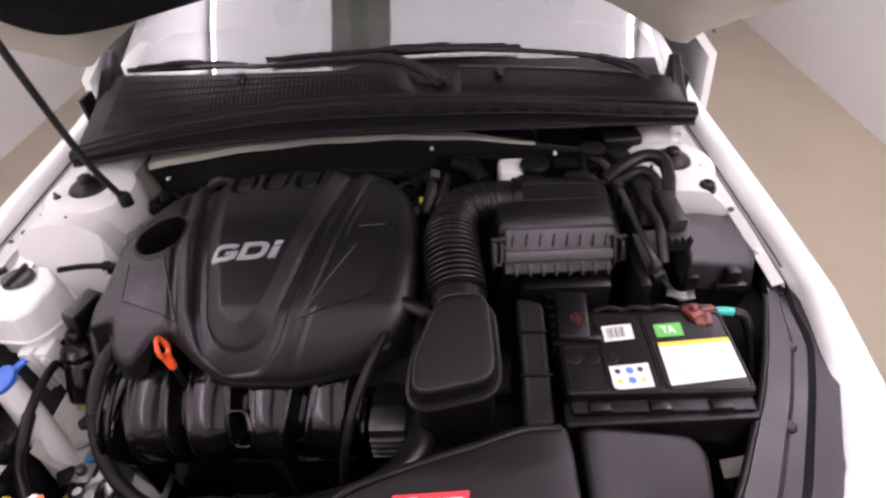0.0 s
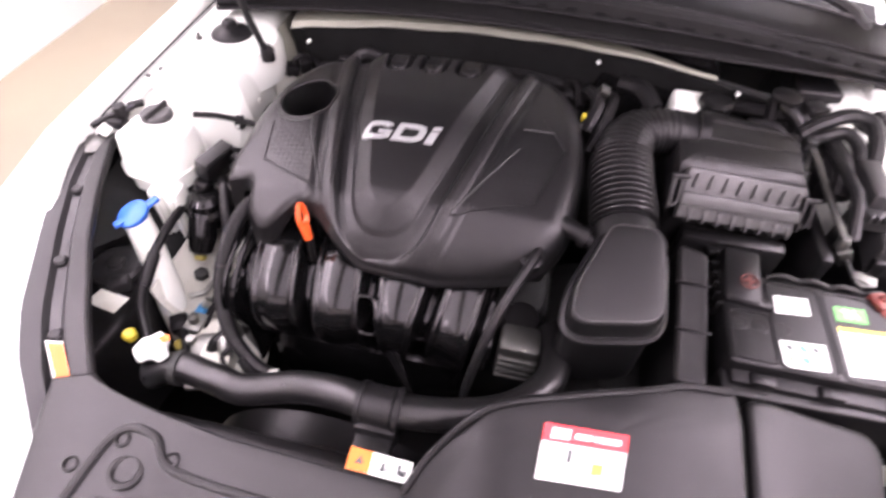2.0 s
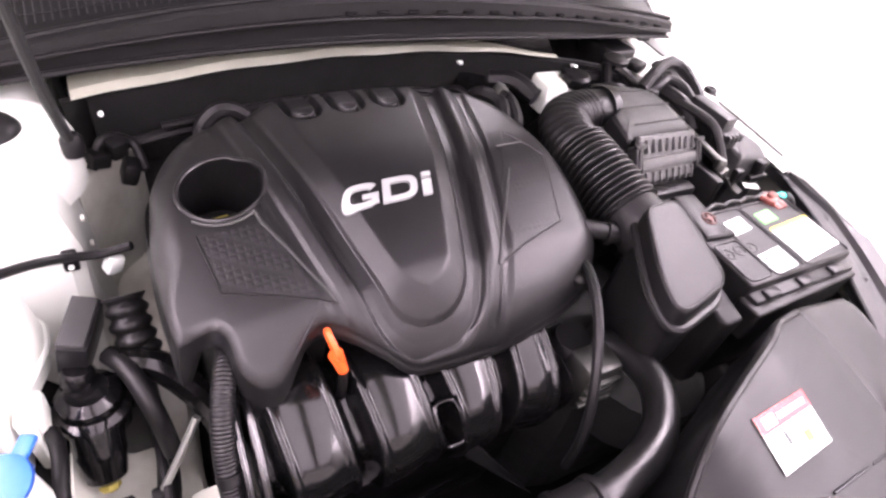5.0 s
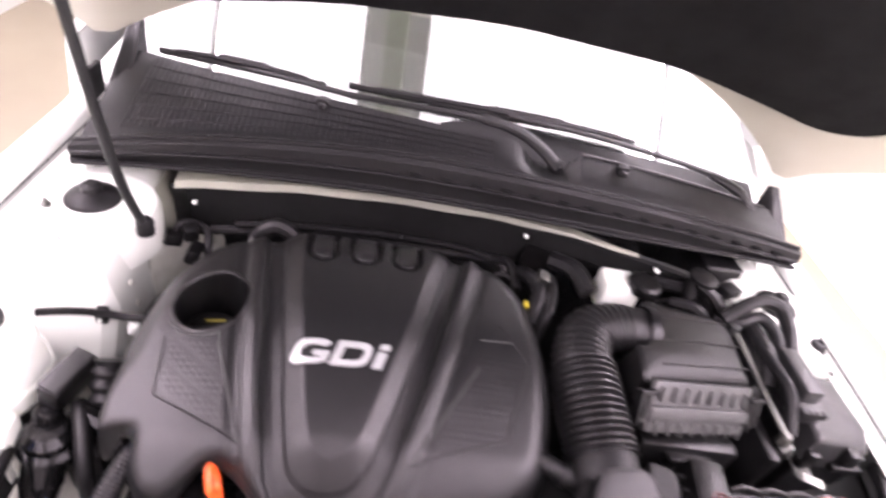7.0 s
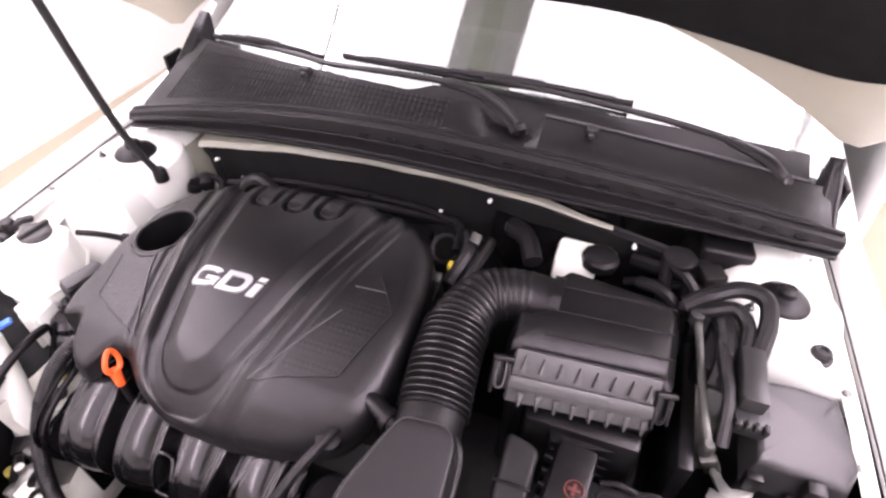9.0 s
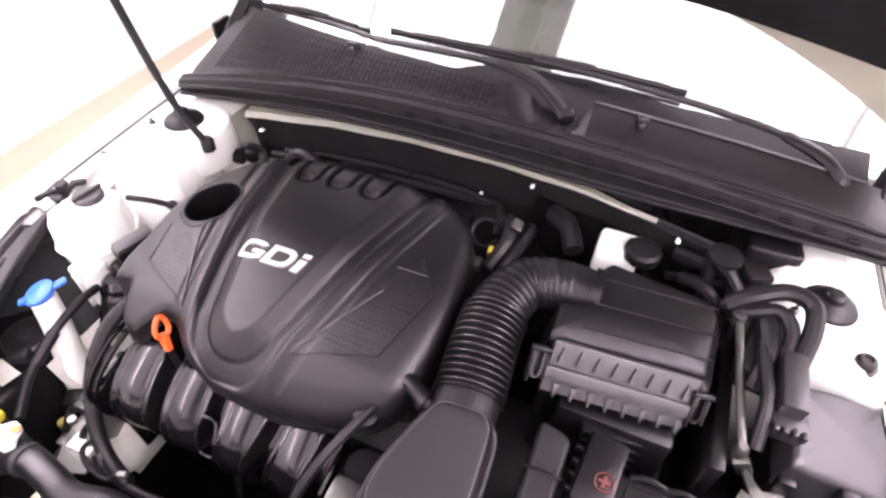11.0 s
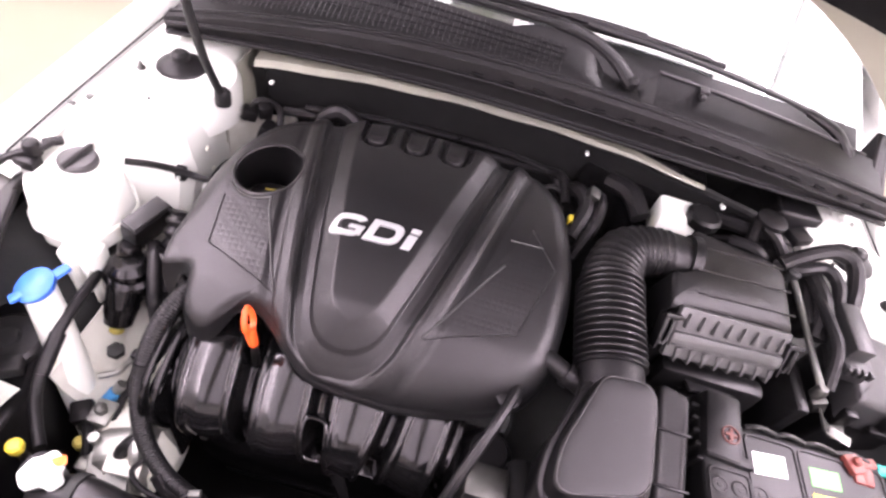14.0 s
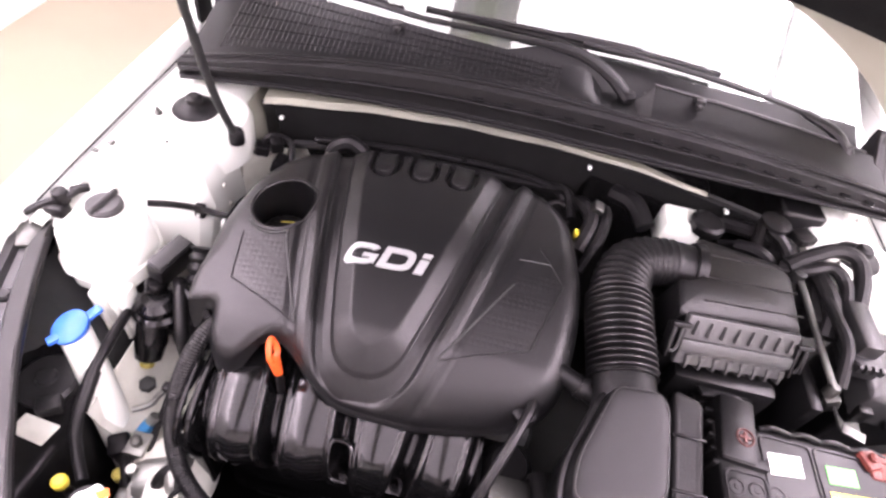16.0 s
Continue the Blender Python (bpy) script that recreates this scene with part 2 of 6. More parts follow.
def spline(pts, steps=10):
    """Points along a smooth line through pts."""
    P = [Vector(p) for p in pts]
    P = [P[0] * 2 - P[1]] + P + [P[-1] * 2 - P[-2]]
    out = []
    for i in range(1, len(P) - 2):
        a, b, c, d = P[i - 1:i + 3]
        for k in range(steps):
            u = k / steps
            out.append(0.5 * ((2 * b) + (c - a) * u + (2 * a - 5 * b + 4 * c - d) * u * u + (3 * b - a - 3 * c + d) * u ** 3))
    out.append(P[-2])
    return out


def tube(pts, r, seg=12, steps=10, radius=None, flat=1.0, raw=False):
    """A tube along a smooth line; radius(u, n) scales it along the way; flat squeezes it upright."""
    path = [Vector(p) for p in pts] if raw else spline(pts, steps)
    bm = bmesh.new()
    n = len(path)
    rings = []
    up = None
    for i, p in enumerate(path):
        d = (path[min(i + 1, n - 1)] - path[max(i - 1, 0)]).normalized()
        if up is None:
            up = d.orthogonal().normalized() if abs(d.z) > 0.95 else (Vector((0, 0, 1)) - d * d.z).normalized()
        up = (up - d * up.dot(d)).normalized()
        side = d.cross(up)
        rr = r * (radius(i / (n - 1), i) if radius else 1.0)
        rings.append([bm.verts.new(p + (up * math.sin(a) * flat + side * math.cos(a)) * rr) for a in (2 * math.pi * k / seg for k in range(seg))])
    for a, b in zip(rings, rings[1:]):
        for k in range(seg):
            bm.faces.new((a[k], a[(k + 1) % seg], b[(k + 1) % seg], b[k]))
    bm.faces.new(rings[0][::-1])
    bm.faces.new(rings[-1])
    return bm


def bellows(pts, r, rings, depth=0.12, steps=None, seg=20):
    """A corrugated hose along a smooth line."""
    path = spline(pts, 40)
    length = sum((b - a).length for a, b in zip(path, path[1:]))
    n = rings * 8
    out, acc, j = [], 0.0, 0
    for k in range(n + 1):
        want = length * k / n
        while j < len(path) - 2 and acc + (path[j + 1] - path[j]).length < want:
            acc += (path[j + 1] - path[j]).length
            j += 1
        seglen = max((path[j + 1] - path[j]).length, 1e-9)
        out.append(path[j].lerp(path[j + 1], (want - acc) / seglen))
    return tube(out, r, seg=seg, raw=True, radius=lambda u, i: 1.0 - depth * (0.5 - 0.5 * math.cos(2 * math.pi * i / 8)) ** 1.5)


def lathe(cx, cy, cz, profile, seg=24, turn=None, squash=1.0):
    """A turned shape; profile holds (radius, height) from bottom to top."""
    bm = bmesh.new()
    rings = []
    for r, z in profile:
        rings.append([bm.verts.new((r * math.cos(a), r * math.sin(a) * squash, z)) for a in (2 * math.pi * k / seg for k in range(seg))])
    for a, b in zip(rings, rings[1:]):
        for k in range(seg):
            bm.faces.new((a[k], a[(k + 1) % seg], b[(k + 1) % seg], b[k]))
    bm.faces.new(rings[0][::-1])
    bm.faces.new(rings[-1])
    bmesh.ops.transform(bm, matrix=pose(cx, cy, cz, *(turn or (0, 0, 0))), verts=bm.verts)
    return bm


def sheet(us, vs, fn, thick=0.0):
    """A curved sheet: fn(u, v) gives its points; thick gives it a back."""
    bm = bmesh.new()
    rows = [[bm.verts.new(fn(u, v)) for v in vs] for u in us]
    for a, b in zip(rows, rows[1:]):
        for k in range(len(vs) - 1):
            bm.faces.new((a[k], a[k + 1], b[k + 1], b[k]))
    bmesh.ops.recalc_face_normals(bm, faces=bm.faces)
    if thick:
        bmesh.ops.solidify(bm, geom=bm.faces[:], thickness=thick)
    return bm


def steps_of(a, b, n):
    return [a + (b - a) * i / n for i in range(n + 1)]


def lerp_table(table, x):
    """Straight steps through rows of (x, value, ...)."""
    if x <= table[0][0]:
        return table[0][1:]
    for a, b in zip(table, table[1:]):
        if x <= b[0]:
            u = (x - a[0]) / (b[0] - a[0])
            return tuple(p + (q - p) * u for p, q in zip(a[1:], b[1:]))
    return table[-1][1:]


def smooth(a, b, x):
    u = min(max((x - a) / (b - a), 0.0), 1.0)
    return u * u * (3 - 2 * u)


def quad_label(pts, lift=0.0006, thick=0.0005):
    """A thin printed label on four points in space."""
    P = [Vector(p) for p in pts]
    n = (P[1] - P[0]).cross(P[3] - P[0]).normalized()
    if n.z < 0:
        n = -n
    bm = bmesh.new()
    lo = [bm.verts.new(p + n * lift) for p in P]
    hi = [bm.verts.new(p + n * (lift + thick)) for p in P]
    bm.faces.new(lo[::-1])
    bm.faces.new(hi)
    for i in range(4):
        bm.faces.new((lo[i], lo[(i + 1) % 4], hi[(i + 1) % 4], hi[i]))
    return bm


def on_label(pts, u0, u1, v0, v1, lift=0.0012):
    """A printed patch on a label: u runs from the first to the second corner, v from the first to the fourth."""
    P = [Vector(p) for p in pts]
    q = lambda u, v: P[0].lerp(P[1], u).lerp(P[3].lerp(P[2], u), v)
    return quad_label([q(u0, v0), q(u1, v0), q(u1, v1), q(u0, v1)], lift, 0.0003)


def lettering(text, m, width, height, depth=0.001, shear=0.0, weight=0.0):
    """Raised letters in the built-in font, fitted to a width and height, in the plane of the pose m."""
    cu = bpy.data.curves.new("letters", "FONT")
    cu.body, cu.extrude, cu.shear, cu.offset, cu.resolution_u = text, 0.02, shear, weight, 6
    tmp = bpy.data.objects.new("letters", cu)
    scene.collection.objects.link(tmp)
    bpy.context.view_layer.update()
    me = bpy.data.meshes.new_from_object(tmp.evaluated_get(bpy.context.evaluated_depsgraph_get()))
    bpy.data.objects.remove(tmp)
    bm = bmesh.new()
    bm.from_mesh(me)
    bpy.data.meshes.remove(me)
    xs, ys, zs = ([v.co[i] for v in bm.verts] for i in range(3))
    for v in bm.verts:
        v.co = Vector(((v.co.x - min(xs)) / (max(xs) - min(xs)) * width - width / 2, (v.co.y - min(ys)) / (max(ys) - min(ys)) * height - height / 2,
                       (v.co.z - min(zs)) / (max(zs) - min(zs)) * depth))
    bmesh.ops.transform(bm, matrix=m, verts=bm.verts)
    return bm


# ---- the room ----
single("floor", box(0, 1.2, -0.05, 4.7, 11.0, 0.1, 0), M_FLOOR, "pale beige sealed concrete floor with faint stains", "floor", "structure")
single("wall_left", box(-2.25, 1.2, CEIL / 2, 0.12, 11.0, CEIL, 0), M_WALL, "plain white painted workshop wall", "wall", "structure")
single("wall_right", box(2.25, 1.2, CEIL / 2, 0.12, 11.0, CEIL, 0), M_WALL, "plain white painted workshop wall", "wall", "structure")
single("wall_back", box(0, 6.64, CEIL / 2, 4.38, 0.12, CEIL, 0), M_WALL, "plain white painted end wall", "wall", "structure")
single("wall_front", box(0, -4.24, CEIL / 2, 4.38, 0.12, CEIL, 0), M_WALL, "plain white painted end wall", "wall", "structure")
single("ceiling", box(0, 1.2, CEIL + 0.055, 4.38, 10.76, 0.1, 0), M_CEIL, "pale ceiling with long bright light panels", "ceiling", "structure")
single("ceiling_beam", box(-0.40, 1.2, CEIL - 0.06, 0.16, 10.7, 0.13, 0.01), M_BEAM, "narrow grey green beam under the ceiling", "beam", "structure")


# ---- the car ----
def crest(y):
    """The fender's upper edge: its distance from the car's middle and its height."""
    return lerp_table([(-0.10, 0.16, 0.60), (0.02, 0.42, 0.64), (0.10, 0.53, 0.67), (0.20, 0.62, 0.71), (0.32, 0.695, 0.755), (0.45, 0.728, 0.795), (0.60, 0.727, 0.825),
                       (0.75, 0.713, 0.845), (0.90, 0.699, 0.862), (1.10, 0.678, 0.885), (1.40, 0.680, 0.915), (3.6, 0.80, 0.93)], y)


car = thing("car", (0, 0.9, 0), "white saloon car with its bonnet propped open", "car")
for side in (-1, 1):
    def fender_point(y, k, side=side):
        x, z = crest(y)
        wide = 0.05 if side < 0 else 0.022
        dx, dz = [(-0.036 - wide * smooth(0.62, 0.45, y) - 0.03 * smooth(0.34, 0.2, y), -0.034), (-0.033 - wide * smooth(0.62, 0.45, y) - 0.03 * smooth(0.34, 0.2, y), -0.012), (-0.024 - 0.6 * wide * smooth(0.62, 0.45, y), -0.002), (0.0, 0.0), (0.009, -0.006), (0.016, -0.024), (0.022, -0.07), (0.040, -0.20), (0.052, -0.42), (0.046, -0.56)][k]
        dx += max(0.0, 0.80 - x) * (0, 0, 0, 0, 0, 0, 0.25, 0.7, 1, 1)[k] * (0.45 * smooth(0.0, 0.4, y) + 0.55 * smooth(0.4, 0.75, y))
        return (side * (x + dx), y, max(z + dz, 0.16))
    part("fender", sheet([-0.05 + 0.05 * i for i in range(32)], list(range(10)), fender_point, 0.003), M_WHITE, car, "glossy white painted fender", angle=50)

    def apron_point(y, k, side=side):
        x, z = [(0.455, 0.40), (0.462, 0.62), (0.472, 0.78), (0.485, 0.842), (0.51, 0.866), (0.56, 0.872), (0.615, 0.864), (0.66, 0.842), (0.690, 0.832), (0.708, 0.834), (0.712, 0.826)][k]
        drop = 0.10 * max(0.0, 0.80 - y)
        if k in (6, 7):
            x = min(x, crest(y)[0] - (0.105, 0.078)[k - 6])
        if k >= 8:
            x, z = crest(y)[0] - (0.062, 0.046, 0.040)[k - 8], crest(y)[1] - (0.030, 0.022, 0.034)[k - 8] + drop
        return (side * (x - 0.02 * max(0, 0.75 - y)), y, z - (drop if k > 1 else 0))
    y0 = 0.765 if side < 0 else 0.80
    part("apron", sheet(steps_of(y0, 1.22, 18), list(range(11)), apron_point, 0.003), M_BAY, car, "white painted inner wing with spot welds", angle=50)
    part("apron_front", sheet([y0, y0 - 0.01], list(range(11)), lambda y, k, s=side, y0=y0: (apron_point(y0, k, s)[0], y - 0.001 if y == y0 else y0 - (0.09 if s < 0 else 0.01), apron_point(y0, k, s)[2] if y == y0 else min(apron_point(y0, k, s)[2], 0.62 if s < 0 else 0.42)), 0.003), M_BAY, car)
    part("apron_flange", sheet(steps_of(0.63, y0 + 0.003, 6), [8, 9, 10], apron_point, 0.003), M_BAY, car)
    part("wing_seam", tube([(side * (crest(y)[0] - 0.0385), y, crest(y)[1] - 0.0205) for y in steps_of(0.66, 1.20, 14)], 0.0014, 6, 2), M_SEAL, car, "dark gap between fender and inner wing")
    cx, cy = (-0.54, 0.872) if side < 0 else (0.562, 0.895)
    tower = part("strut_tower", lathe(cx, cy, 0.80, [(0.086, 0.0), (0.086, 0.050), (0.080, 0.066), (0.068, 0.072), (0.037, 0.073), (0.036, 0.066)], 36), M_BAY, car)
    part("strut_mount", lathe(cx, cy, 0.868, [(0.036, 0.0), (0.036, 0.005), (0.033, 0.010), (0.022, 0.016), (0.014, 0.019), (0.013, 0.027), (0.008, 0.031)], 28), M_RUBBER, tower, "black rubber strut mount cap")
    for a in (215, 335, 95):
        bx, by = cx + 0.056 * math.cos(radians(a)), cy + 0.056 * math.sin(radians(a))
        part("stud", lathe(bx, by, 0.871, [(0.0065, 0), (0.0065, 0.005), (0.003, 0.007), (0.003, 0.013)] if a == 215 else [(0.006, 0), (0.006, 0.003), (0.004, 0.004)], 8), M_STEEL if a == 215 else M_BAY, tower)
    for y in (0.70, 0.80, 0.93, 1.03):
        if y > y0 or side > 0:
            part("bolt", lathe(side * (crest(y)[0] - 0.056), y, crest(y)[1] - 0.028, [(0.006, 0), (0.006, 0.003), (0.004, 0.005)], 8), M_STEEL if y == 0.80 else M_BAY, car)

# firewall, its sound pad and the painted flange above it
flange_y = lambda x: 0.962 - 0.10 * x * x
flange_z = lambda x: 0.902 - 0.17 * x * x
part("firewall", sheet(steps_of(-0.47, 0.47, 30), [0, 1, 2, 3, 4], lambda x, k: (x, [0.985, 1.0, 1.005, 1.01, 1.01][k] - 0.10 * x * x, [flange_z(x) - 0.012, 0.84 - 0.1 * x * x, 0.76, 0.6, 0.42][k]), 0.006), M_DARK, car)
part("sound_pad", sheet(steps_of(-0.44, 0.44, 60), steps_of(0, 1, 8), lambda x, v: (x, flange_y(x) + 0.012 + 0.03 * v + 0.003 * math.sin(x * 60) * v, flange_z(x) - 0.007 - 0.004 * smooth(0.1, 0.36, x) - 0.13 * v + 0.006 * v * math.sin(x * 23 + 1)), 0.010), M_FELT, car, "black felt sound pad on the firewall")
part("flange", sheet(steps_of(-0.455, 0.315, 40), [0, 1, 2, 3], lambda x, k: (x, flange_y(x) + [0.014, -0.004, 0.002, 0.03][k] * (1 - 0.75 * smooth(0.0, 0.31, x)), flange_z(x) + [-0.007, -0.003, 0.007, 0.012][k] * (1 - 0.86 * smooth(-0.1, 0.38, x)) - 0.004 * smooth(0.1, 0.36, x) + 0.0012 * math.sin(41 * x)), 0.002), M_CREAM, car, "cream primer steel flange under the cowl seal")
part("side_gusset", sheet(steps_of(0.86, 1.02, 6), [0, 1, 2, 3], lambda y, k: (-0.470 - 0.004 * k, y, [0.60, 0.78, 0.83, 0.862][k]), 0.003), M_CREAM, car)
part("corner_panel", sheet(steps_of(0, 1, 8), [0, 1, 2, 3], lambda u, k: (-0.470 + 0.075 * u, 0.862 + 0.115 * u + 0.006 * math.sin(7 * u), [0.48, 0.66, 0.77, 0.822][k] - 0.06 * u), 0.003), M_DUSTY, car, "dusty painted corner panel")
# Dark sheet added on this side so the white inner wing does not show.
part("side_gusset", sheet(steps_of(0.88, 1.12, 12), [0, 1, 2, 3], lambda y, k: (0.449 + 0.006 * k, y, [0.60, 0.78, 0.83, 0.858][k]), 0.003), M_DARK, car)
for x, y, z in ((0.112, 0.959, 0.877), (0.017, 0.985, 0.809), (0.353, 0.938, 0.869), (-0.428, 0.945, 0.838), (-0.415, 0.97, 0.767), (-0.252, 0.985, 0.790)):
    part("push_pin", lathe(x, y, z, [(0.0025, -0.01), (0.0038, 0.0), (0.0038, 0.002), (0.0024, 0.004)], 10, (75, 0, 0)), M_LWHITE, car, "small white push pin")

# cowl seal and cowl panel
ridge_y = lambda x: 0.945 + (0.13 if x > 0 else 0.0) * x * x
ridge_z = lambda x: 0.995 - (0.17 if x > 0 else 0.24) * x * x
seal_z = lambda x: 0.920 - (0.08 if x > 0 else 0.12) * x * x
top_y = lambda x: 1.020 + (0.20 if x > 0 else 0.42) * x * x
top_z = lambda x: 1.020 - (0.20 if x > 0 else 0.15) * x * x


def seal_point(x, k):
    h = ridge_z(x) - seal_z(x)
    dy, dz = [(0.045, -0.006), (0.012, -0.004), (-0.006, 0.006), (-0.010, 0.18 * h), (-0.004, 0.24 * h), (-0.004, 0.55 * h), (-0.009, 0.62 * h), (-0.006, 0.90 * h), (0.0, 0.98 * h), (0.008, h),
              (0.018, 0.99 * h), (0.024, 0.86 * h), (0.03, 0.80 * h)][k]
    return (x, ridge_y(x) + dy, seal_z(x) + dz)


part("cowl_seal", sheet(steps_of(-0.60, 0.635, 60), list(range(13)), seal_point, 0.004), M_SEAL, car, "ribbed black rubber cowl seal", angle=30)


for k, r in ((3, 0.0042), (6, 0.0036), (9, 0.0040)):
    part("seal_bead", tube([Vector(seal_point(x, k)) + Vector((0, -0.002, 0.003 * math.sin(9 * x + k) * smooth(0.1, 0.5, x))) for x in steps_of(-0.595, 0.63, 44)], r, 8, 1, raw=True), M_COWL, car)
for i in range(15):
    x = -0.10 + 0.048 * i
    p = Vector(seal_point(x, 6)).lerp(Vector(seal_point(x, 7)), 0.35)
    part("seal_slot", box(p.x, p.y - 0.0035, p.z, 0.017, 0.006, 0.0045, 0.0015, turn=(0, 6 if x > 0.15 else 0, 0)), M_FELT, car)


def cowl_point(x, k):
    a, b = Vector((ridge_y(x) + 0.022, ridge_z(x) - 0.012)), Vector((top_y(x) - 0.006, top_z(x) - 0.004 - 0.032 * smooth(0.055, 0.10, x) * smooth(0.172, 0.164, x)))
    p = [a, a.lerp(b, 0.12) + Vector((0, 0.004)), a.lerp(b, 0.5) + Vector((0, 0.002)), b, b + Vector((0.006, 0.003)), b + Vector((0.012, -0.004)), b + Vector((0.022, -0.03)), b + Vector((0.09, -0.035))][k]
    return (x, p.x, p.y)


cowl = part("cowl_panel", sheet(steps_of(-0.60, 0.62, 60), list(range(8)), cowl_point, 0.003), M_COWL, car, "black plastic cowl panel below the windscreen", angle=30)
grille = []
for i in range(62):
    x = -0.545 + 0.0092 * i
    grille.append(tube([Vector(cowl_point(x, 1)) + Vector((0, 0, 0.0004)), Vector(cowl_point(x, 2)) + Vector((0, 0, 0.0004)), Vector(cowl_point(x, 3)) + Vector((0, 0, 0.0002))], 0.0009, 4, 2))
for v in (0.12, 0.31, 0.5, 0.69, 0.88):
    grille.append(tube([Vector(cowl_point(x, 1)).lerp(Vector(cowl_point(x, 3)), v) + Vector((0, 0, 0.0006)) for x in steps_of(-0.545, 0.02, 12)], 0.0009, 4, 2))
part("cowl_grille", merge(*grille), M_BLACK, cowl, "fine black plastic grille mesh")
for x in (-0.256, 0.248):
    part("washer_nozzle", merge(box(x, top_y(x) - 0.012, top_z(x) + 0.001, 0.017, 0.014, 0.009, 0.003), box(x, top_y(x) - 0.018, top_z(x) - 0.005, 0.010, 0.018, 0.010, 0.003)), M_GREYPL, cowl)
for side, x in ((-1, -0.588), (1, 0.615)):
    part("cowl_corner", prism([(x - 0.016, top_y(x) - 0.07), (x + 0.016, top_y(x) - 0.07), (x + 0.010 + 0.012 * side, top_y(x) + 0.05), (x - 0.014 + 0.012 * side, top_y(x) + 0.05)], 0.87, lambda a, b, x=x, g=0.55: (0.945 if x < 0 else 0.915) + g * max(0, b - top_y(x) + 0.06), 0.006), M_RUBBER, car)


# windscreen, cabin and roof
glass_point = lambda x, v: (x * (1 - 0.13 * v), 1.042 + (0.22 if x > 0 else 0.38) * x * x + 0.78 * v - 0.10 * v * x * x, 0.968 - 0.13 * x * x + 0.40 * v - 0.05 * v * v)
part("windscreen", sheet(steps_of(-0.62, 0.62, 24), steps_of(0, 1, 10), glass_point, 0.005), M_GLASS, car, "clear windscreen reflecting the bright ceiling")
part("black_border", sheet(steps_of(-0.62, 0.60, 40), [0, 1, 2], lambda x, k: tuple(Vector(glass_point(x, [0.0, 0.5, 1.0][k] * (0.010 + 0.062 * smooth(-0.16, 0.0, x)))) + Vector((0, -0.002, 0.004))), 0.001), M_SEAL, car, "black printed border along the windscreen's foot")
# cowl_edge draws the panel edge's highlight as a paler tube.
part("cowl_edge", tube([Vector(cowl_point(x, 4)) + Vector((0, 0.001, 0.002)) for x in steps_of(0.172, 0.585, 14)], 0.0022, 6, 2), M_STRIP, cowl, "pale highlight drawn along the cowl panel's edge")
part("dashboard", sheet(steps_of(-0.66, 0.66, 16), steps_of(0, 1, 6), lambda x, v: (x, top_y(x) + 0.03 + 0.5 * v, 0.945 - 0.17 * x * x + 0.03 * math.sin(3 * v) - 0.25 * max(0, v - 0.8)), 0.01), M_SEAT, car, "dark dashboard top")
part("cabin_floor", box(0, 2.4, 0.35, 1.40, 2.4, 0.08, 0.01), M_SEAT, car)
part("bulkhead", box(0, 1.14, 0.60, 1.30, 0.05, 0.46, 0.005), M_DARK, car)
part("roof", sheet(steps_of(-0.60, 0.60, 14), steps_of(0, 1, 10), lambda x, v: (x, 1.80 + 1.6 * v, 1.36 + 0.06 * math.sin(2.2 * v) - 0.10 * x * x), 0.02), M_WHITE, car)
for side in (-1, 1):
    part("pillar", tube([(side * 0.705, 1.38, 1.00), (side * 0.645, 1.56, 1.18), (side * 0.575, 1.84, 1.35)], 0.034, 10, 6), M_WHITE, car)
    part("door", sheet(steps_of(1.45, 4.55, 12), [0, 1, 2, 3, 4], lambda y, k, s=side: (s * [0.78, 0.86, 0.88, 0.87, 0.82][k], y, [0.93, 0.84, 0.6, 0.4, 0.2][k]), 0.02), M_WHITE, car)

    part("side_window", sheet(steps_of(0, 1, 10), [0, 1, 2], lambda u, k, s=side: (s * [0.80, 0.72, 0.60][k], 1.36 + 2.35 * u + [0.0, 0.22, 0.46][k] * (1 - 1.45 * u), [0.93, 1.14, 1.345][k] + 0.02 * math.sin(3 * u)), 0.005), M_SEAT, car)
part("rear_window", sheet(steps_of(-0.60, 0.60, 10), steps_of(0, 1, 6), lambda x, v: (x * (1 + 0.15 * v), 3.38 + 0.55 * v, 1.40 - 0.38 * v - 0.08 * x * x), 0.005), M_SEAT, car)
part("rear_deck", sheet(steps_of(-0.80, 0.80, 14), steps_of(0, 1, 8), lambda x, v: (x, 3.90 + 0.66 * v, 1.00 - 0.06 * v * v - 0.08 * x * x), 0.01), M_WHITE, car)
part("tail_panel", sheet(steps_of(-1, 1, 16), steps_of(0, 1, 6), lambda u, v: (0.83 * math.sin(u * 1.35), 4.40 + 0.17 * math.cos(u * 1.35) + 0.05 * math.sin(3 * v), 0.94 - 0.68 * v), 0.01), M_WHITE, car)

# wipers
def arm_width(u, i):
    """A broad flat foot that steps down to a slim rod."""
    return 1.25 - 0.35 * u / 0.42 if u < 0.42 else 0.64 - 0.14 * u


def blade_mesh(pts):
    """A rubber lip on a slim rail, held by a bow with claws."""
    path = spline(pts, 10)
    n = len(path)
    bow = [p + Vector((0, -0.002, 0.003 + 0.008 * math.sin(math.pi * i / (n - 1)))) for i, p in enumerate(path)]
    claws = [tube([path[k] + Vector((0, -0.001, 0.0)), bow[k]], 0.0026, 6, 1) for k in (int(f * (n - 1)) for f in (0.06, 0.22, 0.38, 0.5, 0.62, 0.78, 0.94))]
    return merge(tube(path, 0.0042, 6, raw=True, flat=1.4), tube(bow[2:-2], 0.0042, 6, raw=True), tube(bow[n // 3:2 * n // 3], 0.0066, 6, raw=True), *claws)


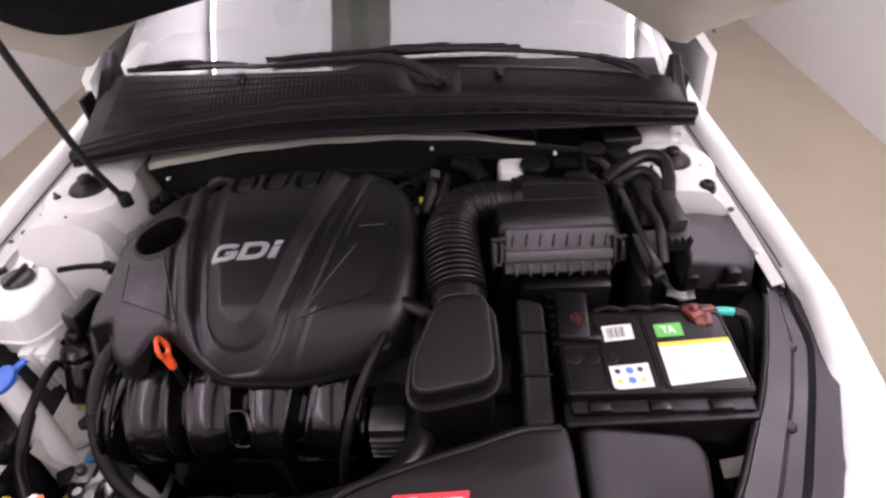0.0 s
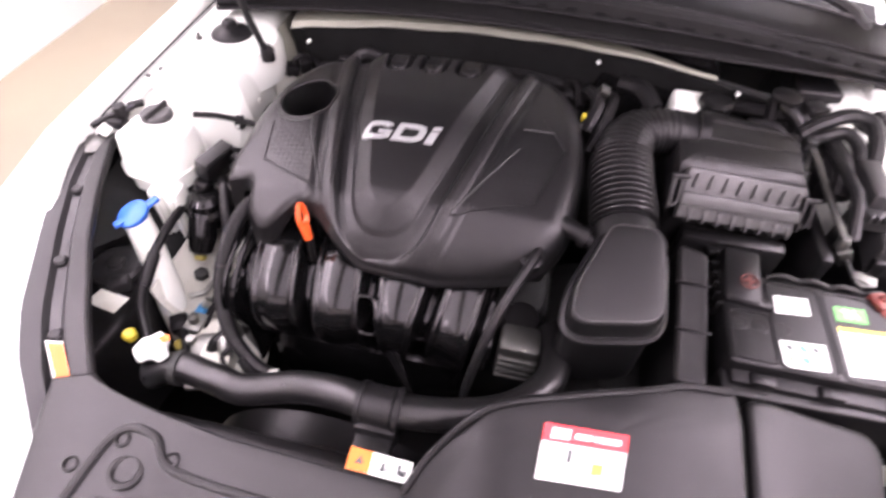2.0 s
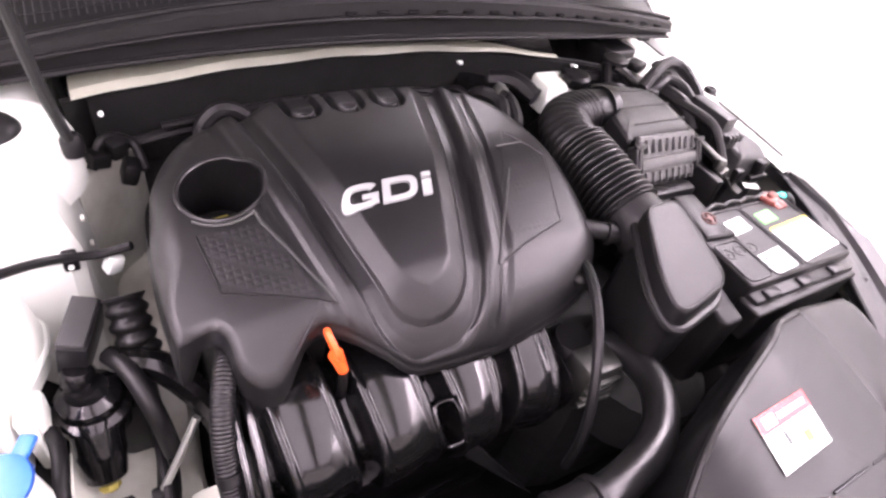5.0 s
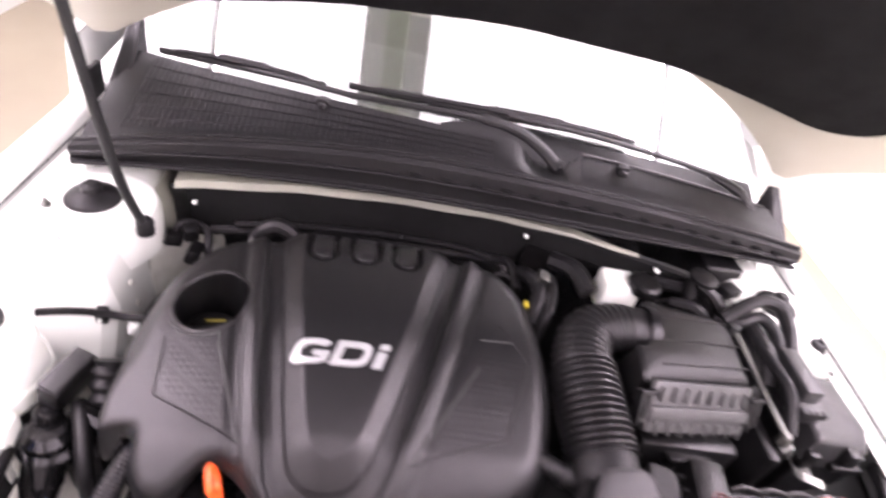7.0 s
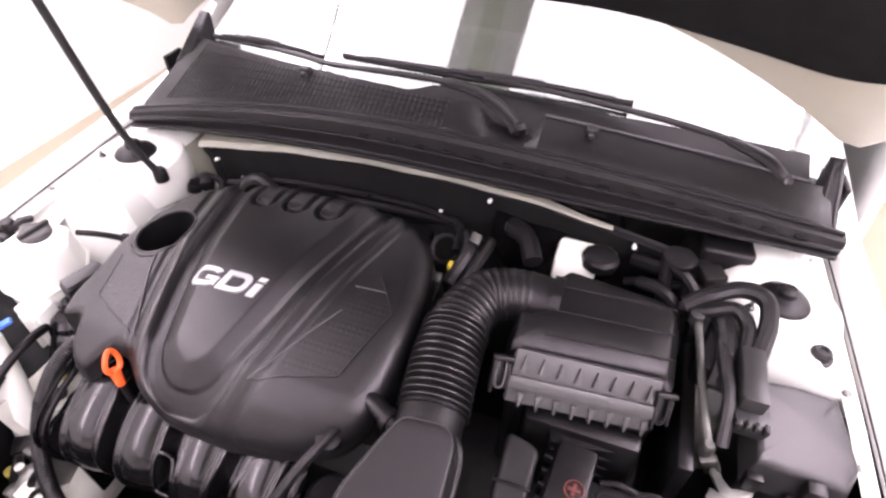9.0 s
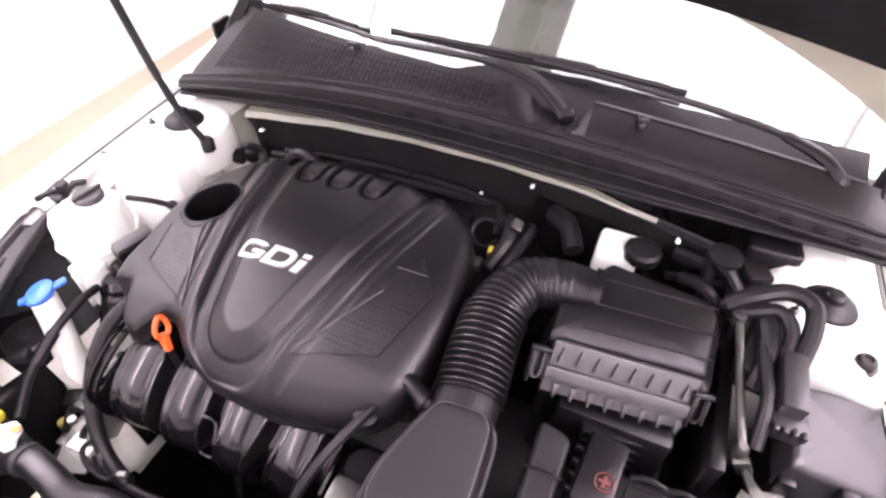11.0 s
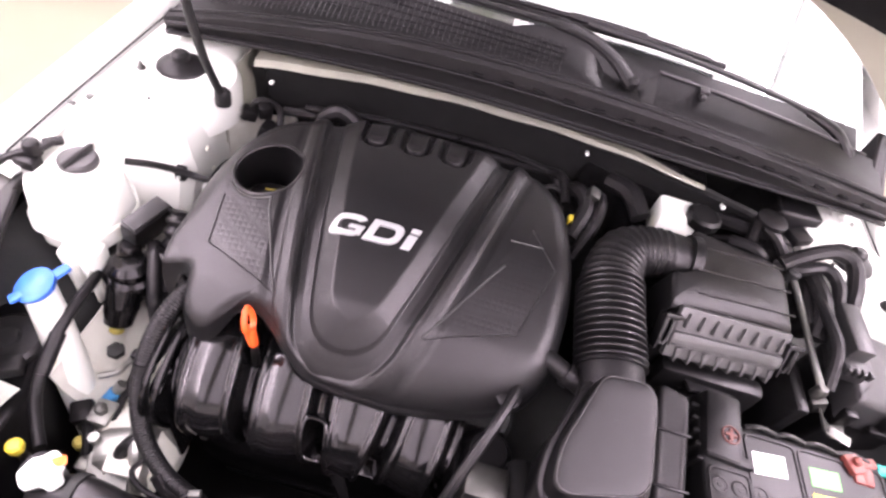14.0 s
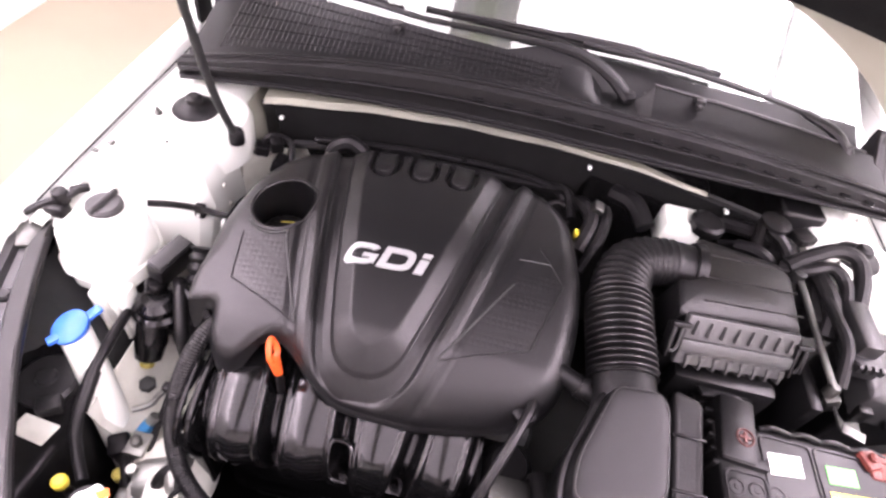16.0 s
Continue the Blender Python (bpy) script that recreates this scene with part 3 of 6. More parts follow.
w1 = part("wiper_arm", tube([(0.136, 1.008, 0.990), (0.10, 1.030, 1.010), (0.05, 1.043, 1.026), (-0.009, 1.047, 1.030), (-0.11, 1.050, 1.026), (-0.216, 1.058, 1.018), (-0.30, 1.085, 1.010), (-0.40, 1.118, 0.998)], 0.0115, 10, 8, arm_width, 0.65), M_BLACK, car, "black wiper arm")
part("wiper_blade", blade_mesh([(-0.262, 1.105, 1.002), (-0.40, 1.124, 0.994), (-0.545, 1.160, 0.978)]), M_RUBBER, w1)
w2 = part("wiper_arm", tube([(0.545, 1.081, 0.952), (0.520, 1.088, 0.972), (0.48, 1.094, 0.986), (0.42, 1.098, 0.998), (0.304, 1.100, 1.010), (0.18, 1.100, 1.018), (0.05, 1.102, 1.020)], 0.0125, 10, 8, arm_width, 0.65), M_BLACK, car, "black wiper arm")
part("wiper_blade", blade_mesh([(0.298, 1.128, 1.008), (0.15, 1.115, 1.012), (0.0, 1.108, 1.012), (-0.225, 1.118, 1.006)]), M_RUBBER, w2)
part("wiper_cap", lathe(0.133, 1.012, 0.984, [(0.014, 0), (0.014, 0.012), (0.008, 0.018)], 16), M_BLACK, w1)
part("wiper_cap", lathe(0.545, 1.081, 0.942, [(0.016, 0), (0.016, 0.012), (0.009, 0.02)], 16), M_BLACK, w2)

# bonnet, propped open
HING_Y, HING_Z, OPEN = 1.13, 1.03, 51.0
hd = Vector((0, -math.cos(radians(OPEN)), math.sin(radians(OPEN))))
hn = Vector((0, -math.sin(radians(OPEN)), -math.cos(radians(OPEN))))


def bonnet_point(x, s, off=0.0):
    """A place on the bonnet's inside: s is the way from the hinges towards its front edge."""
    p = Vector((x, HING_Y, HING_Z)) + hd * s - hn * (0.05 * (1 - (x / 0.7) ** 2)) + hn * off
    return p


def rear_edge(x):
    return 0.22 - 0.70 * x * x


def bonnet_sheet(u, v):
    half = 0.65 + 0.14 * smooth(0.0, 0.2, v) - 0.16 * v * v
    x = u * half
    s0 = max(rear_edge(x), -0.05)
    return bonnet_point(x, s0 + (1.08 - 0.10 * u * u - s0) * v)


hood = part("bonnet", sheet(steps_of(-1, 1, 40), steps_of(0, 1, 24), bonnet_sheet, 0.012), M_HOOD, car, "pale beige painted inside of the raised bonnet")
ins = [(-0.60, 0.088), (-0.48, 0.092), (-0.26, 0.150), (0.0, 0.185), (0.26, 0.190), (0.42, 0.165), (0.54, 0.145), (0.62, 0.18), (0.60, 0.60), (0.50, 0.90), (0.34, 1.0), (-0.34, 1.0), (-0.50, 0.90), (-0.60, 0.60), (-0.66, 0.17)]


def pad_mesh(pts, off0, off1):
    bm = bmesh.new()
    pts = rounded(pts, 0.05, 5)
    lo = [bm.verts.new(bonnet_point(x, s, off0)) for x, s in pts]
    hi = [bm.verts.new(bonnet_point(x, s, off1)) for x, s in pts]
    c0, c1 = bm.verts.new(bonnet_point(0, 0.6, off0)), bm.verts.new(bonnet_point(0, 0.6, off1))
    n = len(pts)
    for i in range(n):
        j = (i + 1) % n
        bm.faces.new((lo[i], lo[j], hi[j], hi[i]))
        bm.faces.new((hi[i], hi[j], c1))
        bm.faces.new((lo[j], lo[i], c0))
    return bm


part("outer_skin", sheet(steps_of(-1, 1, 40), steps_of(0, 1, 24), lambda u, v: bonnet_sheet(u, v) - hn * 0.020, 0.003), M_WHITE, hood, "glossy white painted bonnet skin")
part("insulation", pad_mesh(ins, 0.004, 0.03), M_FELT, hood, "black felt bonnet insulation")
for side in (-1, 1):
    part("hinge", box(side * 0.652, 1.14, 0.885, 0.010, 0.05, 0.10, 0.003), M_SEAL, hood)
    for x, s in ((0.54, 0.125), (0.60, 0.20)):
        part("plug", lathe(*bonnet_point(side * x, s, 0.002), [(0.006, 0), (0.006, 0.003), (0.003, 0.004)], 10, (90 + OPEN + 60, 0, 0)), M_DARK, hood)
rod = part("prop_rod", tube([(-0.458, 0.837, 0.862), (-0.47, 0.80, 1.00), (-0.485, 0.755, 1.34), (-0.492, 0.733, 1.49)], 0.0062, 10, 6), M_DARK, car, "black steel bonnet prop rod")
part("prop_sleeve", lathe(-0.458, 0.837, 0.855, [(0.012, 0), (0.012, 0.02), (0.008, 0.026)], 12), M_RUBBER, rod)

# front panels beside the lamps and above the radiator
for side in (-1, 1):
    tbl = [(0.12, 0.36, 0.440, 0.715), (0.26, 0.462, 0.562, 0.750), (0.32, 0.502, 0.596, 0.765), (0.44, 0.572, 0.645, 0.783), (0.53, 0.612, 0.681, 0.793), (0.62, 0.648, 0.703, 0.797), (0.66, 0.662, 0.703, 0.792)]

    def trim_point(y, k, side=side):
        a, b, z = lerp_table(tbl, y)
        b += 0.032 * (side > 0) * smooth(0.62, 0.5, y)
        u, dz = [(0.0, -0.018), (0.0, -0.004), (0.03, 0.0), (0.35, -0.004), (0.42, -0.010), (0.60, -0.010), (0.68, -0.002), (0.97, 0.002), (1.0, -0.02)][k]
        return (side * (a + (b - a) * u), y, z + dz)
    trim = part("side_trim", sheet(steps_of(0.12, 0.66, 28), list(range(9)), trim_point, 0.003), M_GREYPL, car, "grey black plastic trim beside the headlamp", angle=25)
    part("trim_lip", tube([(side * (lerp_table(tbl, y)[0] - 0.004), y, lerp_table(tbl, y)[2] + 0.002) for y in steps_of(0.14, 0.61, 10)], 0.0045, 8, 4), M_RUBBER, trim)
    for y, u in ((0.63, 0.5), (0.60, 0.25), (0.52, 0.5), (0.40, 0.55), (0.30, 0.5)):
        a, b, z = lerp_table(tbl, y)
        part("trim_clip", lathe(side * (a + (b - a) * u), y, z - 0.012, [(0.010, 0), (0.010, 0.005), (0.007, 0.008), (0.003, 0.008)], 14), M_BLACK, trim)
panel_z = lambda x, y: 0.772 - 0.22 * max(0, 0.24 - y) - 0.05 * x * x
rear = [(-0.50, 0.245), (-0.455, 0.262), (-0.42, 0.245), (-0.337, 0.232), (-0.26, 0.222), (-0.115, 0.216), (0.30, 0.222), (0.455, 0.262), (0.50, 0.245)]
shield = part("radiator_shield", prism(rear + [(0.46, 0.08), (0.30, -0.03), (0.0, -0.07), (-0.30, -0.03), (-0.46, 0.08)], 0.70, panel_z, 0.008), M_GREYPL, car, "black plastic radiator shield with moulded ribs")
part("shield_rib", tube([(x, y, panel_z(x, y) + 0.001) for x, y in ((-0.41, 0.12), (-0.385, 0.20), (-0.34, 0.205), (-0.30, 0.175), (-0.15, 0.165))], 0.005, 8, 6), M_GREYPL, shield)
for x, y, r in ((-0.355, 0.165, 0.020), (-0.375, 0.195, 0.009), (-0.31, 0.185, 0.009), (-0.42, 0.16, 0.009), (-0.37, 0.125, 0.012)):
    part("dimple", lathe(x, y, panel_z(x, y) - 0.004, [(r, 0), (r, 0.006), (r * 0.75, 0.008), (r * 0.6, 0.004), (r * 0.3, 0.004)], 18), M_GREYPL, shield)
part("bumper", sheet(steps_of(-1, 1, 24), steps_of(0, 1, 6), lambda u, v: (0.78 * math.sin(u * 1.35), 0.24 - 0.33 * math.cos(u * 1.35) - 0.05 * math.sin(3 * v), 0.62 - 0.42 * v), 0.01), M_WHITE, car)
part("undertray", box(0, 0.80, 0.20, 1.36, 1.5, 0.02, 0.005), M_BLACK, car)
part("inner_rail_panel", sheet(steps_of(0.435, 0.735, 16), list(range(7)), lambda y, k: ([-0.514, -0.504, -0.486, -0.455, -0.425, -0.405, -0.400][k] + 0.004 * math.sin(21 * y + k), y, [0.675, 0.645, 0.612, 0.594, 0.588, 0.582, 0.53][k] + 0.005 * math.sin(33 * y + 2 * k) + 0.05 * smooth(0.62, 0.74, y)), 0.003), M_DUSTY, car, "grimy white painted inner rail panel", angle=60)
for side in (-1, 1):
    # The right rail is coloured dark to read as deep in shade.
    part("frame_rail", prism([(side * 0.40, 0.31 - 0.09 * side), (side * 0.47, 0.31 - 0.09 * side), (side * 0.475, 0.98), (side * 0.40, 0.98)], 0.44, lambda x, y: 0.575 + 0.02 * math.sin(y * 9), 0.012), M_DUSTY if side < 0 else M_DARK, car, "dusty white painted front rail" if side < 0 else "")
    part("wheel_house", sheet(steps_of(0.46, 0.74, 12), steps_of(0, 1, 8), lambda y, v, s=side: (s * (0.47 + 0.20 * v), y, 0.575 + 0.17 * math.sin(v * 1.3) * smooth(0.28, 0.6, y) + 0.006 * math.sin(30 * y)), 0.004), M_DARK, car)
    part("headlamp_housing", prism(rounded([(side * 0.535, 0.24), (side * 0.515, 0.40), (side * 0.56, 0.52), (side * 0.66, 0.56), (side * 0.70, 0.50), (side * 0.64, 0.36), (side * 0.58, 0.26)][::side], 0.02), 0.46, lambda x, y: 0.684 + 0.006 * math.sin(40 * y), 0.012), M_BLACK, car)
    wheel = part("wheel", lathe(side * 0.79, 0.80, 0.325, [(0.21, -0.10), (0.30, -0.10), (0.325, -0.08), (0.325, 0.08), (0.30, 0.10), (0.21, 0.10)], 40, (0, 90, 0)), M_RUBBER, car)
    wheel = part("wheel", lathe(side * 0.79, 3.55, 0.325, [(0.21, -0.10), (0.30, -0.10), (0.325, -0.08), (0.325, 0.08), (0.30, 0.10), (0.21, 0.10)], 40, (0, 90, 0)), M_RUBBER, car)


# ---- engine ----
engine = thing("engine", (-0.15, 0.6, 0.21), "dark transverse engine block deep in the bay", "engine")
part("block", box(-0.14, 0.68, 0.47, 0.46, 0.34, 0.50, 0.03), M_DARK, engine)
part("cylinder_head", box(-0.14, 0.70, 0.755, 0.44, 0.28, 0.09, 0.02), M_DARK, engine)
part("gearbox", merge(box(0.24, 0.60, 0.42, 0.30, 0.34, 0.34, 0.06), lathe(0.24, 0.46, 0.52, [(0.10, 0), (0.10, 0.10), (0.06, 0.13)], 20)), M_DARK, engine)
part("radiator_core", box(-0.02, 0.20, 0.46, 0.80, 0.05, 0.50, 0.008), M_DARK, engine)
part("fan_shroud", merge(box(-0.02, 0.25, 0.44, 0.78, 0.04, 0.46, 0.012), lathe(-0.2, 0.27, 0.45, [(0.19, 0), (0.19, 0.05), (0.17, 0.05)], 30, (-90, 0, 0)), lathe(0.18, 0.27, 0.45, [(0.17, 0), (0.17, 0.05), (0.15, 0.05)], 30, (-90, 0, 0))), M_BLACK, engine)
part("side_hardware", merge(lathe(-0.40, 0.42, 0.56, [(0.05, -0.05), (0.06, -0.04), (0.06, 0.03), (0.03, 0.05)], 20, (0, 90, 0)), box(-0.395, 0.47, 0.585, 0.05, 0.09, 0.07, 0.012)), M_DUSTY, engine)

part("end_plate", merge(box(-0.374, 0.445, 0.650, 0.010, 0.11, 0.11, 0.004, turn=(0, 6, 8)), lathe(-0.382, 0.43, 0.655, [(0.016, -0.004), (0.016, 0.010), (0.009, 0.012)], 12, (0, -90, 0)), lathe(-0.384, 0.475, 0.62, [(0.010, -0.004), (0.010, 0.010), (0.006, 0.012)], 6, (0, -90, 0))), M_ALU, engine, "bare cast end plate")
part("pump_body", merge(lathe(-0.405, 0.395, 0.60, [(0.030, -0.03), (0.034, -0.02), (0.034, 0.02), (0.020, 0.03)], 18, (0, 90, 20)), box(-0.41, 0.44, 0.575, 0.05, 0.06, 0.03, 0.008)), M_ALU, engine)

# intake manifold: four runners that curl forwards and down
MAN = [Vector((0.0, y, z)) for y, z in ((0.555, 0.774), (0.520, 0.785), (0.488, 0.783), (0.458, 0.772), (0.434, 0.758), (0.418, 0.739), (0.413, 0.713), (0.422, 0.676), (0.446, 0.63), (0.48, 0.58))]


def man_point(a, off):
    """A place on the runners' curved front, a from 0 at the back to 1 below, off outwards."""
    line = MAN_LINE
    f = min(max(a, 0.0), 0.9999) * (len(line) - 2)
    i = int(f)
    p = line[i].lerp(line[i + 1], f - i)
    d = (line[min(i + 2, len(line) - 1)] - line[max(i - 1, 0)]).normalized()
    return p.y + d.z * off, p.z - d.y * off


MAN_LINE = spline(MAN, 6)


def runner_off(x, a):
    r = 0.0
    for c in (-0.345, -0.255, -0.163, -0.078, 0.004):
        d = abs(x - c - 0.045 * (a - 0.4) * (1 if c < -0.16 else -1) * 0.6)
        r -= 0.022 * (1 - smooth(0.004, 0.014, d))
        r += 0.005 * (1 - smooth(0.002, 0.007, abs(d - 0.016)))
    r += 0.004 * math.cos((x + 0.30) / 0.0895 * 2 * math.pi)
    if abs(x + 0.160) < 0.013 and 0.40 < a < 0.62:
        r -= 0.026
    return r


manifold = thing("intake_manifold", (-0.17, 0.44, 0.50), "glossy black plastic intake manifold with curled runners", "manifold")
for x0, x1 in ((-0.352, -0.2552), (-0.2548, -0.1632), (-0.1628, -0.0782), (-0.0778, 0.012)):
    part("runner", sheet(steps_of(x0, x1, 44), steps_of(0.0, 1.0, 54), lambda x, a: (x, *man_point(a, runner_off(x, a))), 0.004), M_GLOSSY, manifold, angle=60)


loop = []
for k in range(33):
    u, v = math.cos(2 * math.pi * k / 32), math.sin(2 * math.pi * k / 32)
    u, v = math.copysign(abs(u) ** 0.55, u), math.copysign(abs(v) ** 0.45, v)
    loop.append(Vector((-0.160 + 0.0145 * u + 0.004 * v, *man_point(0.51 + 0.115 * v, 0.004))))
part("slot_rim", tube(loop, 0.0026, 8, 1, raw=True), M_GLOSSY, manifold)
collar = [(y, z) for y, z in ((man_point(a, 0.004)) for a in steps_of(0.0, 1.0, 30))]
for x, r in ((-0.352, 0.0045), (-0.366, 0.0035)):
    part("end_flange", tube([(x, y, z) for y, z in collar], r, 8, 1, raw=True), M_GLOSSY, manifold)
part("end_cap", prism(rounded([(-0.374, 0.43), (-0.345, 0.42), (-0.345, 0.56), (-0.374, 0.55)], 0.01), 0.56, lambda x, y: 0.755 - 5.0 * (y - 0.50) ** 2, 0.012), M_GLOSSY, manifold)
part("plenum", box(-0.17, 0.50, 0.55, 0.34, 0.12, 0.14, 0.03), M_GLOSSY, manifold)

# engine cover
OUTLINE = [(-0.405, 0.665), (-0.405, 0.60), (-0.402, 0.565), (-0.397, 0.545), (-0.385, 0.549), (-0.372, 0.550), (-0.362, 0.545), (-0.357, 0.532), (-0.354, 0.512), (-0.343, 0.498), (-0.330, 0.492), (-0.316, 0.494),
           (-0.306, 0.503), (-0.296, 0.512), (-0.286, 0.519), (-0.272, 0.522), (-0.256, 0.518), (-0.240, 0.506), (-0.222, 0.492), (-0.190, 0.479), (-0.14, 0.472), (-0.08, 0.472), (-0.02, 0.479), (0.028, 0.490), (0.060, 0.504),
           (0.082, 0.530), (0.094, 0.575), (0.098, 0.64), (0.090, 0.72), (0.074, 0.785), (0.030, 0.835), (-0.015, 0.852), (-0.10, 0.856), (-0.24, 0.856), (-0.30, 0.842), (-0.36, 0.806), (-0.395, 0.74)]
OC = np.array((-0.16, 0.645))


def outline_at(angles):
    pts = [tuple(p) for p in (Vector((*q, 0)) for q in OUTLINE)]
    loop = spline(pts[-2:] + pts + pts[:2], 8)
    loop = np.array([(p.x, p.y) for p in loop[16:-16]])
    ang = np.unwrap(np.arctan2(loop[:, 1] - OC[1], loop[:, 0] - OC[0]))
    rad = np.hypot(loop[:, 0] - OC[0], loop[:, 1] - OC[1])
    order = np.argsort(ang)
    return np.interp(angles, ang[order], rad[order], period=2 * math.pi), loop


def vee(x, y):
    """How far a place lies outside the V-shaped middle panel."""
    t = max(0.0, (y - 0.485) / 0.335)
    hw = 0.046 + 0.086 * t ** 0.78
    d = abs(x + 0.160 - 0.012 * t) - hw
    e = 0.482 - y
    k = 0.035
    h = min(max(0.5 + 0.5 * (d - e) / k, 0), 1)
    return e + (d - e) * h + k * h * (1 - h)


RIB = [(-0.041, 0.0060), (-0.0385, 0.0055), (-0.019, -0.005), (-0.0155, -0.0098), (-0.006, -0.011), (0.002, -0.0100), (0.0065, -0.0015), (0.010, 0.0028), (0.016, 0.0032), (0.026, 0.0005), (0.030, -0.0022), (0.037, -0.0026), (0.044, 0.0), (0.06, 0.0)]
SLOPE = [(0.44, 0.95), (0.500, 0.88), (0.528, 0.74), (0.546, 0.30), (0.64, 0.25), (0.71, 0.0), (0.9, 0.0)]
FALL = [0.0]
for i in range(130):
    FALL.append(FALL[-1] + 0.002 * lerp_table(SLOPE, 0.71 - 0.002 * (i + 0.5))[0])


def front_fall(y):
    """How far the cover has fallen towards its front at y."""
    f = min(max((0.71 - y) / 0.002, 0.0), 128.0)
    i = int(f)
    return FALL[i] + (FALL[i + 1] - FALL[i]) * (f - i)


def cover_z(x, y):
    """The cover's top: a falling front, a V-shaped raised panel in a channel, and three pockets at the back."""
    z = 0.9115 + 0.05 * (x + 0.16) - front_fall(y) - (0.42 if x < -0.16 else 0.25) * (x + 0.16) ** 2 - 3.0 * max(0.0, y - 0.79) ** 2
    z += lerp_table(RIB, vee(x, y))[0]
    for bx in (-0.210, -0.153, -0.096):
        u = x - bx - 1.0 * (bx + 0.153) * (y - 0.8)
        v = max(0.0, 0.797 - y)
        d = math.hypot(u * (1 + 3 * max(0.0, 0.80 - y)), v) - 0.0145
        z -= 0.0115 * (1 - smooth(0.0022, 0.0052, abs(d - 0.0042))) * smooth(0.772, 0.780, y)
        z -= 0.004 * smooth(0.002, -0.010, d) * smooth(0.800, 0.786, y)
    return z


def engine_cover_mesh():
    na, ns = 720, 190
    angles = np.linspace(-math.pi, math.pi, na, endpoint=False)
    rad, loop = outline_at(angles)
    pad = np.concatenate([rad, rad, rad])
    soft = np.convolve(pad, np.ones(105) / 105, 'same')[na:2 * na]
    ss = 1 - (1 - np.linspace(0.012, 1, ns)) ** 1.25
    bm = bmesh.new()
    rows = []
    dirs = np.stack([np.cos(angles), np.sin(angles)], 1)
    seg_a, seg_b = loop, np.roll(loop, -1, 0)
    ab = seg_b - seg_a
    for s in ss:
        mix = smooth(0.62, 0.97, s)
        P = OC + dirs * ((soft * (1 - mix) + rad * mix) * s)[:, None]
        w = ((P[:, None] - seg_a[None]) * ab[None]).sum(2) / np.maximum((ab ** 2).sum(1), 1e-12)[None]
        near = seg_a[None] + np.clip(w, 0, 1)[..., None] * ab[None]
        e = np.sqrt(((P[:, None] - near) ** 2).sum(2).min(1)) * (s < 0.9999)
        row = []
        for (x, y), d in zip(P, e):
            R = 0.032
            near_arch = min(math.hypot(x + 0.275, y - 0.500), math.hypot(x + 0.372, y - 0.530))
            R = 0.010 + (R - 0.010) * smooth(0.045, 0.110, near_arch)
            drop = R * 0.85 * (1 - math.sqrt(max(0.0, 1 - (1 - min(d / R, 1.0)) ** 2)))
            row.append(bm.verts.new((x, y, cover_z(x, y) - drop)))
        rows.append(row)
    last = rows[-1]
    for k, (out, dz) in enumerate(((0.0015, 0.006), (0.003, 0.016), (0.003, 0.030), (0.001, 0.032), (-0.002, 0.028))):
        row = []
        for i, v in enumerate(last):
            x, y = v.co.x + dirs[i][0] * out, v.co.y + dirs[i][1] * out
            deep = 0.36 + 0.64 * smooth(0.49, 0.62, y) + 1.25 * smooth(0.030, 0.008, math.hypot(x + 0.334, y - 0.496)) + 1.3 * smooth(0.022, 0.006, math.hypot(x + 0.400, y - 0.552))
            row.append(bm.verts.new((x, y, v.co.z - dz * deep)))
        rows.append(row)
    for a, b in zip(rows, rows[1:]):
        for k in range(na):
            quad = (a[k], a[(k + 1) % na], b[(k + 1) % na], b[k])
            c = sum((v.co for v in quad), Vector()) / 4
            if ((c.x + 0.326) / 0.046) ** 2 + ((c.y - 0.700) / 0.049) ** 2 > 1:
                bm.faces.new(quad)
    bm.faces.new(rows[0][::-1])
    for v in [v for v in bm.verts if not v.link_faces]:
        bm.verts.remove(v)
    return bm


cover = thing("engine_cover", (-0.16, 0.645, 0.80), "matt black moulded engine cover with silver lettering", "engine cover")
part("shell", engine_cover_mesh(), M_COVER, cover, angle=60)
ring = [(-0.326 + 0.0445 * math.cos(a), 0.700 + 0.0475 * math.sin(a)) for a in (2 * math.pi * k / 48 for k in range(49))]
part("filler_rim", tube([(x, y, cover_z(x, y) - 0.001) for x, y in ring], 0.0028, 8, 1, raw=True), M_COVER, cover)
part("filler_well", sheet(ring, [0, 1, 2], lambda p, k: (p[0] + 0.003 * (p[0] + 0.326) / 0.045 * -k, p[1], [cover_z(*p) - 0.001, 0.85, 0.79][k]), 0.0), M_BLACK, cover, angle=60)
for dy, w in ((-0.017, 0.030), (0.016, 0.024)):
    part("print_bar", box(-0.330, 0.703 + dy, 0.8292, w, 0.004, 0.0008, 0.0, turn=(0, 0, 12)), M_OLIVE, cover)
part("oil_filler_cap", merge(lathe(-0.330, 0.703, 0.805, [(0.036, 0), (0.036, 0.018), (0.030, 0.024)], 28), box(-0.330, 0.703, 0.832, 0.052, 0.014, 0.014, 0.004, turn=(0, 0, 12))), M_BLACK, cover)


def patch(pts, lift):
    """A thin panel that follows the cover's top inside a plan outline."""
    P = [Vector(p) for p in pts]
    def pt(u, v):
        q = (P[0].lerp(P[1], u)).lerp(P[3].lerp(P[2], u), v)
        return (q.x, q.y, cover_z(q.x, q.y) + lift)
    return sheet(steps_of(0, 1, 40), steps_of(0, 1, 40), pt, 0.0012)


